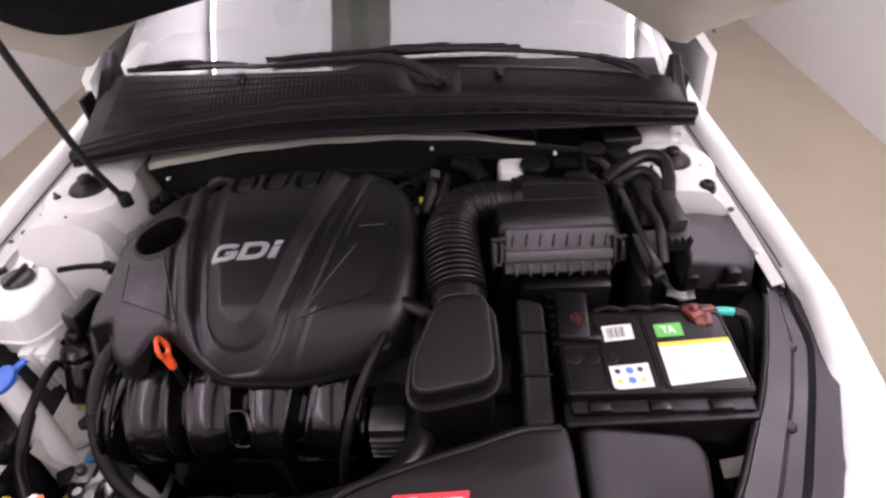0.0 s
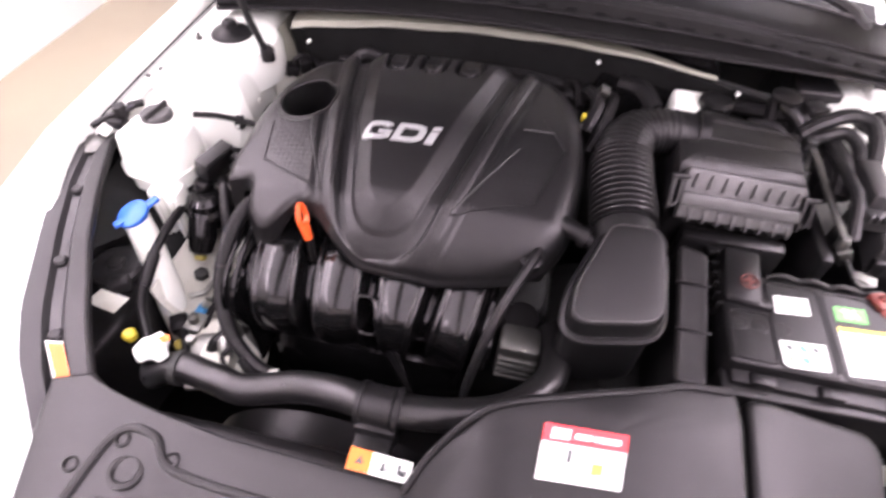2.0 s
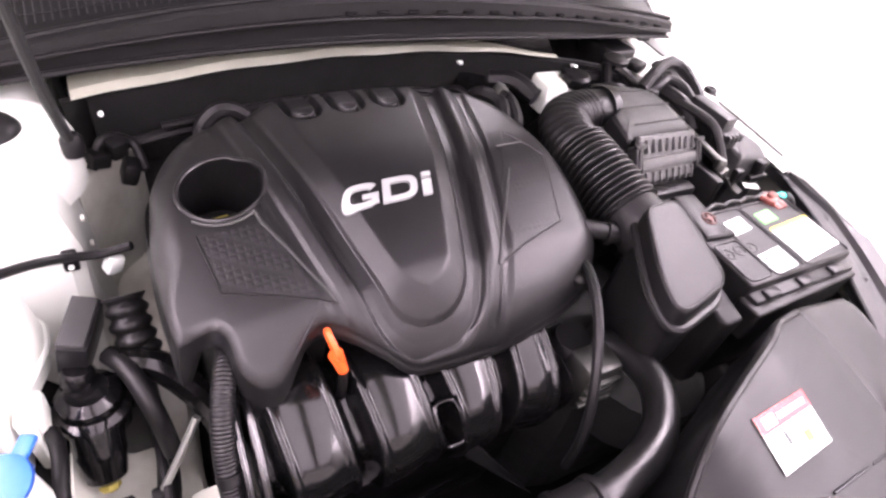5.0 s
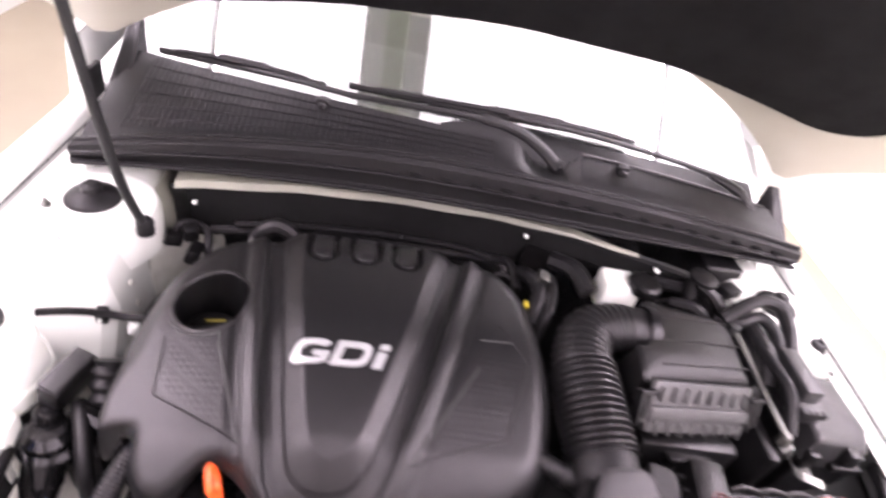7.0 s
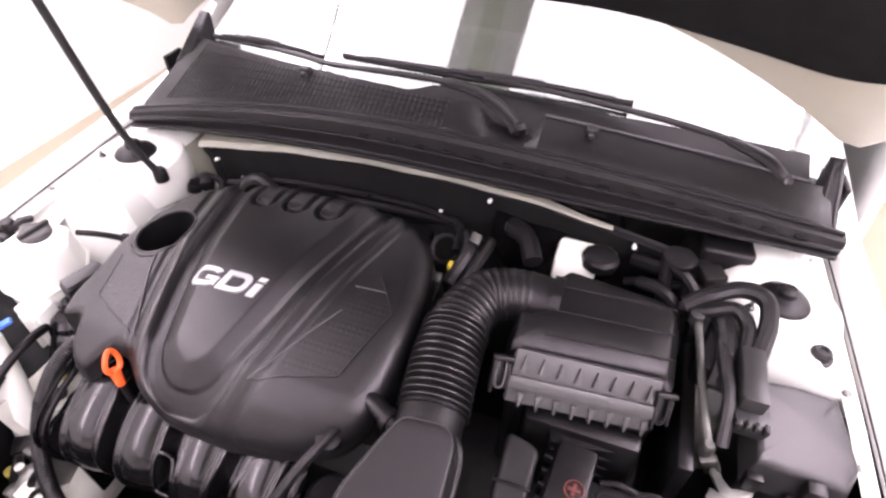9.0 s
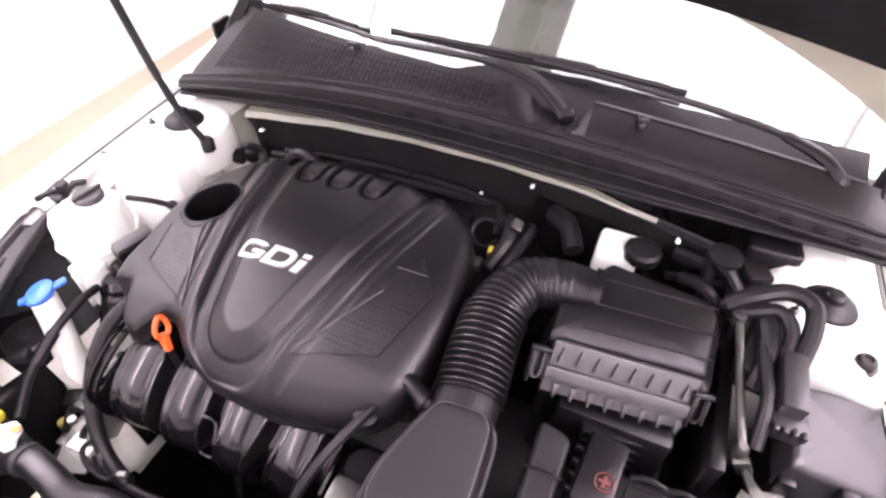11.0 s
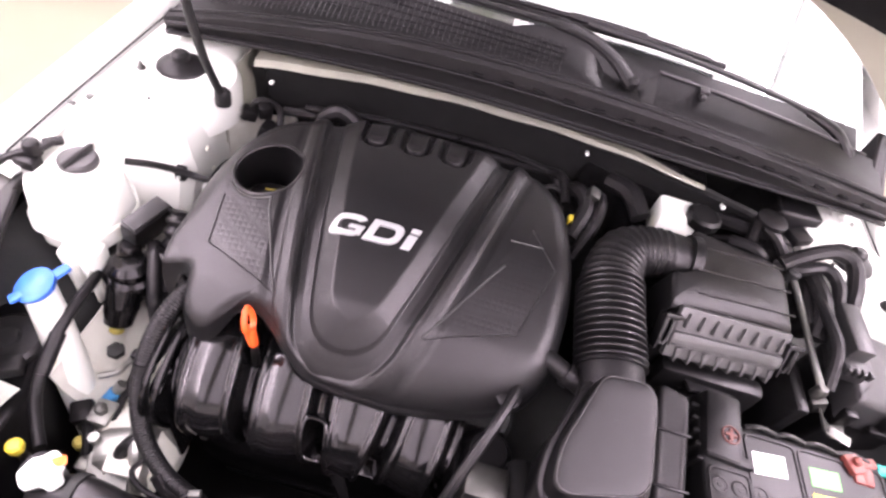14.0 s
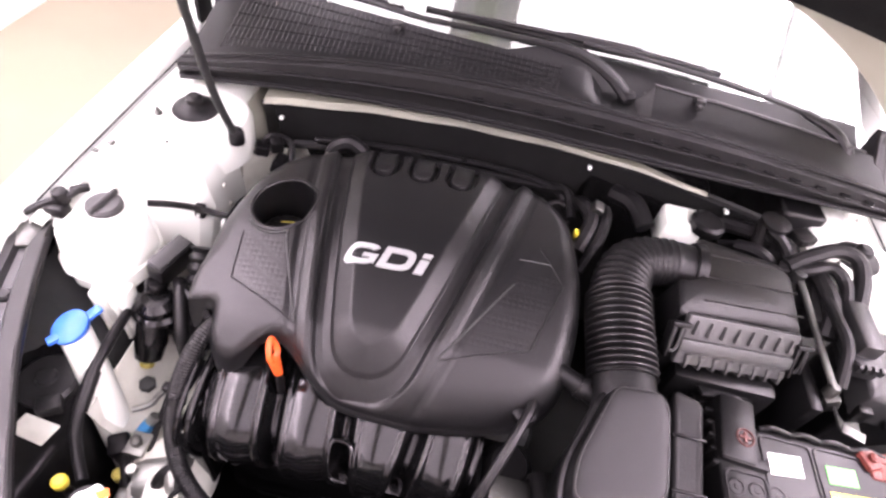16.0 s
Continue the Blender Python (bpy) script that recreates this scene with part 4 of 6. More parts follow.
TRI_L = [(-0.362, 0.643), (-0.300, 0.637), (-0.254, 0.534), (-0.352, 0.578)]
TRI_R = [(0.030, 0.706), (0.066, 0.655), (0.034, 0.560), (-0.072, 0.526)]
part("textured_panel", patch(TRI_L, 0.0006), M_WEAVE, cover, "panel with a fine embossed weave")
part("textured_panel", patch(TRI_R, 0.0006), M_WEAVE, cover, "panel with a fine embossed weave")


def cover_line(pts, lift):
    line = []
    for a, b in zip(pts, pts[1:]):
        line += [(a[0] + (b[0] - a[0]) * u, a[1] + (b[1] - a[1]) * u) for u in (k / 12 for k in range(12))]
    return [(x, y, cover_z(x, y) + lift) for x, y in line + [pts[-1]]]


for pts in ([TRI_L[0], TRI_L[3], TRI_L[2]], [TRI_R[0], TRI_R[1], TRI_R[2], TRI_R[3]]):
    part("trim_line", tube(cover_line(pts, 0.0006), 0.0012, 6, 2), M_COVER, cover)
under_hole = [(-0.326 + 0.050 * math.cos(a), 0.700 + 0.054 * math.sin(a)) for a in (radians(225 + 9 * k) for k in range(9))]
# These raised lines carry their highlight in a paler colour.
for pts, r in ((under_hole + [TRI_L[1], TRI_L[2]], 0.0017), ([(0.002, 0.640), TRI_R[3]], 0.0015), ([(0.004, 0.678), (0.047, 0.682)], 0.0013)):
    part("trim_line", tube(cover_line(pts, 0.0010), r, 6, 2), M_STRIP, cover, "raised edge line, coloured paler for its highlight")


def letter_band(outer, inner):
    """A raised stroke between two rows of points, which lies on the cover's top."""
    bm = bmesh.new()
    at = lambda p, h: bm.verts.new((p[0], p[1], cover_z(*p) + h))
    rows = [[at(p, h) for p in row] for row, h in ((outer, 0.0), (outer, 0.0026), (inner, 0.0026), (inner, 0.0))]
    n = len(outer)
    for a, b in zip(rows, rows[1:] + rows[:1]):
        for k in range(n - 1):
            bm.faces.new((a[k], a[k + 1], b[k + 1], b[k]))
    for k in (0, n - 1):
        bm.faces.new([r[k] for r in rows])
    return bm


def slanted(x0, width, u, v):
    """A place in a letter's box, u and v from 0 to 1."""
    return (x0 + width * u + 0.0085 * v, 0.6165 + 0.0295 * v + 0.012 * (x0 + width * u + 0.165))


def arc(x0, width, ru, rv, a0, a1, n=22, power=0.72):
    pts = []
    for k in range(n + 1):
        a = radians(a0 + (a1 - a0) * k / n)
        c, q = math.cos(a), math.sin(a)
        pts.append(slanted(x0, width, 0.5 + ru * math.copysign(abs(c) ** power, c), 0.5 + rv * math.copysign(abs(q) ** power, q)))
    return pts


def straight(x0, width, u0, u1, v0, v1):
    row = lambda v: [slanted(x0, width, u0 + (u1 - u0) * k / 4, v) for k in range(5)]
    return letter_band(row(v1), row(v0))


GX, DX, IX = -0.222, -0.176, -0.128
part("lettering", merge(letter_band(arc(GX, 0.042, 0.5, 0.5, 40, 312), arc(GX, 0.042, 0.30, 0.285, 40, 312)), straight(GX, 0.042, 0.54, 0.98, 0.355, 0.53), straight(GX, 0.042, 0.78, 0.98, 0.12, 0.40),
                        letter_band(arc(DX, 0.042, 0.5, 0.5, -90, 90), arc(DX, 0.042, 0.29, 0.28, -90, 90)), straight(DX, 0.042, 0.0, 0.22, 0.0, 1.0), straight(DX, 0.042, 0.20, 0.52, 0.78, 1.0), straight(DX, 0.042, 0.20, 0.52, 0.0, 0.22),
                        straight(IX, 0.0115, 0.0, 1.0, 0.0, 0.66), straight(IX, 0.0115, 0.0, 1.0, 0.78, 1.0)), M_SILVER, cover, "raised silver letters GDi", smooth=False)

dip = thing("dipstick", (-0.27, 0.50, 0.79), "orange oil dipstick pull loop", "dipstick")
ringc = Vector((-0.269, 0.502, 0.842))
wide, tall = Vector((0.0005, 0.0096, -0.0041)), Vector((-0.004, 0.006, 0.0135))
part("loop", tube([ringc + wide * math.cos(a) * (1 - 0.3 * math.sin(a)) + tall * math.sin(a) for a in (2 * math.pi * k / 24 for k in range(25))], 0.0036, 8, 1, raw=True), M_ORANGE, dip)
part("grip", tube([(-0.267, 0.498, 0.831), (-0.264, 0.495, 0.822), (-0.260, 0.492, 0.808)], 0.0068, 10, 4, lambda u, i: 1.15 - 0.3 * u), M_ORANGE, dip)
part("stem", lathe(-0.259, 0.492, 0.762, [(0.005, 0), (0.005, 0.030), (0.0035, 0.046)], 12), M_BLACK, dip)


# ---- air intake ----
FACE = Matrix.Translation((0.318, 0.650, 0.870)) @ pose(0, 0, 0, 0, 6.5, 12) @ Matrix.Translation((-0.318, -0.650, -0.870))


def faced(bm):
    """Turns a piece built square to the car into the airbox's slanting front."""
    bmesh.ops.transform(bm, matrix=FACE, verts=bm.verts)
    return bm


airbox = thing("air_filter_box", (0.32, 0.73, 0.62), "black plastic air filter box with a clipped ribbed lid", "air filter")
lid_z = lambda x, y: 0.921 - 0.16 * (x - 0.22) - 6.0 * max(0, 0.725 + 0.2 * (x - 0.32) - y) ** 2 - 5.0 * max(0, y - 0.79) ** 2
lid_pts = rounded([(0.214, 0.645), (0.424, 0.692), (0.428, 0.80), (0.405, 0.83), (0.262, 0.82), (0.246, 0.79), (0.246, 0.725), (0.210, 0.715)], 0.012)
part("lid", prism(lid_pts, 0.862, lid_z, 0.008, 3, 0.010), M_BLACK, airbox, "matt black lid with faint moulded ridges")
for y in (0.700, 0.740, 0.785):
    part("lid_ridge", tube([(x, yy, lid_z(x, yy) + 0.0002) for x, yy in ((x, y + 0.22 * (x - 0.32)) for x in steps_of(0.258, 0.416, 8))], 0.0014, 6, 3), M_BLACK, airbox)
part("body", prism(rounded([(0.225, 0.648), (0.425, 0.690), (0.428, 0.82), (0.235, 0.82)], 0.015), 0.64, 0.862, 0.006, 2), M_BLACK, airbox)
# Flange, edge and ribs are coloured paler for their lit, upturned face.
part("front_flange", faced(box(0.318, 0.653, 0.870, 0.184, 0.010, 0.070, 0.003, turn=(-32, 3.6, 0))), M_STRIP, airbox, "paler grey flange with short ribs")
part("flange_edge", faced(box(0.318, 0.646, 0.866, 0.188, 0.013, 0.019, 0.004, turn=(-32, 3.6, 0))), M_STRIP, airbox)
for i in range(8):
    x = 0.240 + 0.0225 * i
    part("rib", faced(box(x, 0.660, 0.893 - 0.0128 * i / 7, 0.0085, 0.016, 0.019, 0.0008, (0.12, 0.7), turn=(-32, 0, 0))), M_STRIP, airbox)
    part("rib", faced(box(x + 0.003, 0.6365, 0.851 - 0.0128 * i / 7, 0.0022, 0.012, 0.020, 0.0006, (4.0, 1.2), turn=(-32, 0, 0))), M_STRIP, airbox)
for x, z in ((0.214, 0.882), (0.417, 0.868)):
    clip = part("clip", faced(merge(box(x - 0.009, 0.648, z - 0.005, 0.004, 0.016, 0.046, 0.0015, turn=(-32, 0, 0)), box(x + 0.009, 0.648, z - 0.005, 0.004, 0.012, 0.034, 0.0015, turn=(-32, 0, 0)), box(x, 0.653, z - 0.006, 0.016, 0.006, 0.044, 0.002, turn=(-32, 0, 0)), box(x, 0.655, z + 0.018, 0.026, 0.008, 0.007, 0.002, turn=(-32, 0, 0)))), M_BLACK, airbox)
    part("clip_wire", faced(tube([(x - 0.005, 0.655, z + 0.015), (x - 0.005, 0.639, z - 0.014), (x + 0.005, 0.639, z - 0.014), (x + 0.005, 0.655, z + 0.015)], 0.0020, 6, 3)), M_STRIP if x < 0.3 else M_BLACK, clip)
for k in range(4):
    part("fin", faced(box(0.345 + 0.004 * k, 0.628, 0.80 - 0.022 * k, 0.10, 0.030, 0.006, 0.002, turn=(-10, 0, 0))), M_BLACK, airbox)
part("tray_side", box(0.455, 0.72, 0.72, 0.02, 0.20, 0.20, 0.006), M_BLACK, airbox)
part("lower_front", box(0.33, 0.640, 0.755, 0.15, 0.03, 0.12, 0.01), M_BLACK, airbox)

duct = thing("intake_hose", (0.16, 0.60, 0.80), "black corrugated rubber air intake hose", "hose")
part("elbow", tube([(0.262, 0.757, 0.893), (0.230, 0.758, 0.893), (0.195, 0.752, 0.893), (0.166, 0.735, 0.892), (0.151, 0.700, 0.890), (0.147, 0.668, 0.888)], 0.034, 20, 10, lambda u, i: 1.0 + 0.16 * u + (0.05 if (u > 0.22 and i % 3 == 0) else 0.0), 0.92), M_RUBBER, duct)
part("collar", tube([(0.266, 0.757, 0.893), (0.252, 0.757, 0.893)], 0.038, 20, 3), M_BLACK, duct)
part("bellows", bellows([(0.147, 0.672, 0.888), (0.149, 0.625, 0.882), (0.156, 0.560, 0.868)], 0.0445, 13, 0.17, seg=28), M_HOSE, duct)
part("neck", tube([(0.155, 0.568, 0.869), (0.157, 0.545, 0.866), (0.159, 0.510, 0.858)], 0.0395, 24, 4), M_RUBBER, duct)
part("stub_pipe", merge(tube([(0.070, 0.560, 0.862), (0.100, 0.545, 0.860), (0.126, 0.535, 0.854)], 0.012, 16, 4), tube([(0.104, 0.5435, 0.859), (0.112, 0.540, 0.858)], 0.0155, 16, 2)), M_BLACK, duct)

scoop = thing("air_resonator", (0.15, 0.46, 0.74), "black plastic intake resonator box with a smooth lid", "resonator")
top_s = lambda x, y: 0.888 + 0.36 * (y - 0.47) - 0.06 * (x - 0.15)
outer = [(0.128, 0.531), (0.186, 0.537), (0.203, 0.520), (0.207, 0.430), (0.192, 0.412), (0.108, 0.394), (0.089, 0.406), (0.092, 0.446)]
part("lid", prism(rounded(outer, 0.016), lambda x, y: top_s(x, y) - 0.035, top_s, 0.006, 3, 0.004), M_BLACK, scoop)
edge = rounded(inset(rounded(outer, 0.016), 0.007), 0.004)
# A paler tube stands for the highlight on the lid's rim.
part("lid_edge", tube([(x, y, top_s(x, y) - 0.0002) for x, y in edge + edge[:1]], 0.0008, 6, 1, raw=True), M_STRIP, scoop, "thin pale highlight line round the lid")
part("lid_rim", tube([(x, y, top_s(x, y) - 0.028) for x, y in rounded(outer, 0.02) + [rounded(outer, 0.02)[0]]], 0.006, 8, 1, raw=True), M_BLACK, scoop)
part("box", prism(rounded([(0.155 + (x - 0.155) * 0.94, 0.45 + (y - 0.45) * 0.94) for x, y in outer], 0.02), 0.74, lambda x, y: top_s(x, y) - 0.03, 0.004), M_BLACK, scoop)

fresh = thing("fresh_air_duct", (0.2, 0.25, 0.72), "black plastic fresh air duct with a red and white label", "air duct")
duct_z = lambda x, y: 0.858 - 0.12 * max(0.0, x - 0.17) - 0.25 * max(0.0, 0.30 - y) - 0.7 * max(0.0, 0.02 - x)
part("duct_top", prism(rounded([(-0.05, 0.12), (-0.055, 0.20), (-0.03, 0.245), (0.02, 0.285), (0.102, 0.316), (0.182, 0.342), (0.225, 0.360), (0.283, 0.368), (0.287, 0.34), (0.29, 0.10)], 0.02), 0.70, duct_z, 0.007, 3), M_COWL, fresh)
part("duct_box", prism(rounded([(0.285, 0.205), (0.287, 0.372), (0.315, 0.386), (0.452, 0.384), (0.474, 0.35), (0.455, 0.25), (0.42, 0.205)], 0.02), 0.68, lambda x, y: 0.832 - 0.18 * max(0, x - 0.3) - 0.15 * max(0, 0.36 - y), 0.010, 3, 0.012), M_COWL, fresh)
part("riser", prism(rounded([(0.240, 0.40), (0.282, 0.40), (0.286, 0.585), (0.243, 0.595)], 0.012), 0.62, lambda x, y: 0.785 + 0.25 * max(0, y - 0.42), 0.006), M_SEAL, fresh)
for y in (0.47, 0.535):
    part("riser_seam", box(0.263, y, 0.7865 + 0.25 * (y - 0.42), 0.046, 0.004, 0.003, 0.001), M_BLACK, fresh)
part("duct_lip", tube([(x, y, duct_z(x, y) + 0.001) for x, y in ((-0.050, 0.20), (-0.026, 0.240), (0.022, 0.279), (0.102, 0.309), (0.182, 0.335), (0.226, 0.353), (0.276, 0.360))], 0.0042, 8, 6), M_COWL, fresh)
LAB = [(x, y, duct_z(x, y)) for x, y in ((0.079, 0.277), (0.163, 0.281), (0.158, 0.229), (0.076, 0.224))]
lab = part("label", quad_label(LAB, 0.0016), M_LWHITE, fresh, "white warning label with a red header")
part("label_header", on_label(LAB, 0, 1, 0, 0.33, 0.0023), M_LRED, lab)
part("label_mark", merge(on_label(LAB, 0.10, 0.32, 0.07, 0.26, 0.0028), on_label(LAB, 0.38, 0.58, 0.12, 0.22, 0.0028), on_label(LAB, 0.61, 0.92, 0.12, 0.22, 0.0028)), M_LWHITE, lab)
part("label_mark", on_label(LAB, 0.62, 0.76, 0.60, 0.80, 0.0025), M_LYELLOW, lab)
part("label_mark", on_label(LAB, 0.32, 0.38, 0.42, 0.66, 0.0025), M_LINK, lab)
for i in range(4):
    part("duct_groove", tube([(x, 0.19 + 0.02 * x, duct_z(x, 0.19) + 0.0005) for x in (-0.03 + 0.075 * i, 0.035 + 0.075 * i)], 0.0016, 6, 2), M_BLACK, fresh)

# ---- battery and fuse box ----
battery = thing("battery", (0.43, 0.49, 0.62), "black car battery with white, green and yellow labels", "battery")
BZ = 0.816
part("case", box(0.425, 0.487, 0.71, 0.244, 0.160, 0.18, 0.006), M_BLACK, battery)
part("lid", prism(rounded([(0.298, 0.425), (0.548, 0.425), (0.548, 0.572), (0.298, 0.572)], 0.008), 0.775, BZ, 0.004), M_BLACK, battery)
part("front_step", prism(rounded([(0.294, 0.392), (0.550, 0.400), (0.550, 0.432), (0.294, 0.430)], 0.006), 0.74, 0.792, 0.004), M_BLACK, battery)
for x in (0.34, 0.42, 0.50):
    part("hold_down", box(x, 0.415, 0.798, 0.03, 0.016, 0.014, 0.003), M_BLACK, battery)
for x0, x1, y0, y1 in ((0.304, 0.356, 0.432, 0.505), (0.359, 0.426, 0.429, 0.562), (0.431, 0.544, 0.429, 0.562)):
    rim = rounded([(x0, y0), (x1, y0), (x1, y1), (x0, y1)], 0.010)
    part("lid_ridge", tube([(x, y, BZ) for x, y in rim + rim[:1]], 0.0021, 6, 1, raw=True), M_BLACK, battery)
part("lid_lip", merge(*[tube([(x, 0.570, BZ + 0.002), (x + 0.02, 0.574, BZ + 0.005), (x + 0.045, 0.571, BZ + 0.002)], 0.0035, 6, 4) for x in (0.36, 0.40, 0.44, 0.485)]), M_BLACK, battery)
flat = lambda pts: [(x, y, BZ) for x, y in pts]
L1, L2 = flat([(0.366, 0.540), (0.410, 0.544), (0.409, 0.516), (0.365, 0.511)]), flat([(0.361, 0.468), (0.416, 0.473), (0.415, 0.434), (0.361, 0.430)])
L3, L4 = flat([(0.439, 0.507), (0.541, 0.514), (0.540, 0.446), (0.437, 0.435)]), flat([(0.442, 0.541), (0.482, 0.544), (0.481, 0.520), (0.441, 0.517)])
a = part("label", quad_label(L1), M_LWHITE, battery, "white barcode label")
part("bars", merge(*[on_label(L1, u, u + 0.03 + 0.02 * (k % 2), 0.15, 0.8) for k, u in enumerate((0.15, 0.24, 0.33, 0.42, 0.52, 0.60, 0.68))]), M_LINK, a)
a = part("label", quad_label(L2), M_LWHITE, battery, "white label with small warning signs")
for u, v, tip, m in ((0.19, 0.29, 12, M_LINK), (0.77, 0.28, 12, M_LINK), (0.50, 0.29, 14, M_LBLUE), (0.50, 0.70, 14, M_LBLUE), (0.19, 0.71, 3, M_LYELLOW), (0.79, 0.71, 3, M_LYELLOW)):
    cx, cy, r = 0.361 + 0.054 * u, 0.470 - 0.039 * v + 0.004 * u, 0.0042 if tip == 12 else 0.0054
    part("sign", lathe(cx, cy, BZ + 0.0008, [(r, 0), (r, 0.0006)], tip, (0, 0, 90) if tip == 3 else None), m, a)
a = part("label", quad_label(L3), M_LWHITE, battery, "white label with a yellow header strip")
part("header", on_label(L3, 0, 1, 0, 0.10), M_LYELLOW, a)
for k, (u, v) in enumerate(((0.08, 0.25), (0.62, 0.27), (0.10, 0.42), (0.30, 0.43), (0.60, 0.48), (0.08, 0.62), (0.34, 0.66), (0.10, 0.80))):
    part("print_line", on_label(L3, u, u + 0.06 + 0.05 * (k % 3), v, v + 0.025), M_HOOD, a)
a = part("label", quad_label(L4), M_LGREEN, battery, "small green label")
part("letters", lettering("TA", pose(0.461, 0.531, BZ + 0.0012, 0, 0, 3), 0.020, 0.013, 0.0003, 0, 0.02), M_LWHITE, a)
for x in (0.308, 0.334, 0.360):
    part("cell_plug", lathe(x + 0.008, 0.485, BZ - 0.002, [(0.011, 0), (0.011, 0.0024), (0.0100, 0.0030), (0.0086, 0.0030), (0.0082, 0.0022), (0.0036, 0.0022), (0.003, 0.0028)], 18), M_BLACK, battery)
term = thing("battery_clamp", (0.33, 0.56, 0.80), "black covered battery clamp with a red plus mark", "clamp")
part("cover", merge(box(0.326, 0.560, 0.806, 0.054, 0.094, 0.046, 0.006, (0.88, 0.94), turn=(4, 0, -5)), box(0.331, 0.520, 0.818, 0.060, 0.014, 0.010, 0.003, turn=(0, 0, -5))), M_BLACK, term)
for k in range(5):
    part("fin", box(0.300, 0.585 - 0.018 * k, 0.800, 0.016, 0.006, 0.030, 0.002, turn=(0, 0, -5)), M_BLACK, term)
part("plus_mark", merge(box(0.332, 0.546, 0.8292, 0.015, 0.004, 0.002, 0.0, turn=(4, 0, -5)), box(0.332, 0.546, 0.8294, 0.004, 0.015, 0.002, 0.0, turn=(4, 0, -5)), tube([(0.332 + 0.011 * math.cos(a), 0.546 + 0.011 * math.sin(a), 0.8292 + 0.0008 * math.sin(a)) for a in (2 * math.pi * k / 20 for k in range(21))], 0.0012, 6, 1, raw=True)), M_FADED, term)
pos = thing("terminal_fuse", (0.52, 0.565, 0.80), "red terminal fuse block with a teal connector", "fuse")
part("fuse_block", merge(box(0.506, 0.562, 0.818, 0.022, 0.026, 0.012, 0.003, turn=(0, 0, 25)), box(0.512, 0.546, 0.813, 0.017, 0.016, 0.012, 0.003), lathe(0.507, 0.563, 0.823, [(0.006, 0), (0.006, 0.006), (0.003, 0.008)], 8)), M_RED, pos)
part("fuse_cap", box(0.530, 0.570, 0.814, 0.026, 0.014, 0.012, 0.003, turn=(0, 8, 15)), M_RED, pos)
part("fuse_leg", merge(box(0.524, 0.550, 0.812, 0.014, 0.024, 0.016, 0.003, turn=(0, 0, -8)), box(0.538, 0.548, 0.808, 0.008, 0.020, 0.012, 0.002)), M_RED, pos)
part("connector", tube([(0.543, 0.568, 0.812), (0.560, 0.571, 0.809), (0.574, 0.572, 0.805)], 0.0068, 10, 4), M_TEAL, pos, "teal connector sleeve")
part("bus_bar", box(0.490, 0.592, 0.826, 0.030, 0.014, 0.003, 0.001, turn=(10, 0, -20)), M_STEEL, pos)
part("cable", tube([(0.574, 0.572, 0.805), (0.592, 0.566, 0.797), (0.602, 0.54, 0.76), (0.597, 0.48, 0.70)], 0.0085, 10, 6), M_RUBBER, pos)

fuse = thing("fuse_box", (0.61, 0.72, 0.66), "dark grey fuse box with a smooth clipped lid", "fuse box")
fz = lambda x, y: 0.856 - 0.26 * (x - 0.525) - 2.2 * max(0.0, 0.74 - y) ** 2 - 8.0 * max(0.0, x - 0.65) ** 2
fpts = [(0.518, 0.765), (0.58, 0.785), (0.648, 0.795), (0.664, 0.690), (0.645, 0.652), (0.522, 0.642)]
part("lid", prism(rounded(fpts, 0.012), lambda x, y: fz(x, y) - 0.045, fz, 0.010, 3, 0.008), M_GREYPL, fuse)
part("body", prism(rounded([(0.612 + (x - 0.612) * 0.96, 0.722 + (y - 0.722) * 0.96) for x, y in fpts], 0.01), 0.66, lambda x, y: fz(x, y) - 0.045, 0.004), M_BLACK, fuse)
part("catch", merge(box(0.60, 0.648, 0.805, 0.022, 0.018, 0.035, 0.003), box(0.60, 0.642, 0.790, 0.05, 0.012, 0.012, 0.003)), M_BLACK, fuse)
part("catch", box(0.535, 0.645, 0.80, 0.02, 0.014, 0.03, 0.003), M_BLACK, fuse)

# ---- brake fluid, rods and hoses at the back ----
brake = thing("brake_reservoir", (0.28, 0.90, 0.80), "milky brake fluid reservoir with a black cap", "reservoir")
part("tank", box(0.272, 0.895, 0.845, 0.065, 0.055, 0.06, 0.010), M_TANK, brake)
part("cap", lathe(0.306, 0.882, 0.868, [(0.026, 0), (0.028, 0.004), (0.028, 0.016), (0.022, 0.020)], 10), M_BLACK, brake)
part("booster", lathe(0.23, 0.985, 0.82, [(0.06, -0.06), (0.10, -0.045), (0.115, 0.0), (0.11, 0.02)], 32, (78, 0, 0)), M_GLOSSY, brake)
tie = thing("tie_rod", (0.455, 0.72, 0.80), "zinc plated steel rod beside the air box", "rod")
part("rod", tube([(0.449, 0.818, 0.868), (0.453, 0.790, 0.864), (0.463, 0.710, 0.850), (0.473, 0.655, 0.838)], 0.0058, 10, 4, None, 0.7), M_STEEL, tie)
part("rod_end", merge(lathe(0.474, 0.650, 0.822, [(0.009, 0), (0.009, 0.014), (0.006, 0.020)], 12), box(0.484, 0.643, 0.812, 0.020, 0.012, 0.030, 0.003, turn=(0, -28, 10))), M_STEEL, tie)
part("foot", sheet([0, 1, 2, 3], [0, 1], lambda u, k: ([0.485, 0.500, 0.512, 0.540][u] + 0.004 * k, [0.630, 0.618, 0.612, 0.622][u] + 0.020 * k, [0.815, 0.796, 0.789, 0.784][u]), 0.003), M_STEEL, tie, "bent plated foot plate")
part("top_eye", lathe(0.447, 0.822, 0.862, [(0.010, 0), (0.010, 0.016), (0.006, 0.018)], 12), M_DARK, tie)
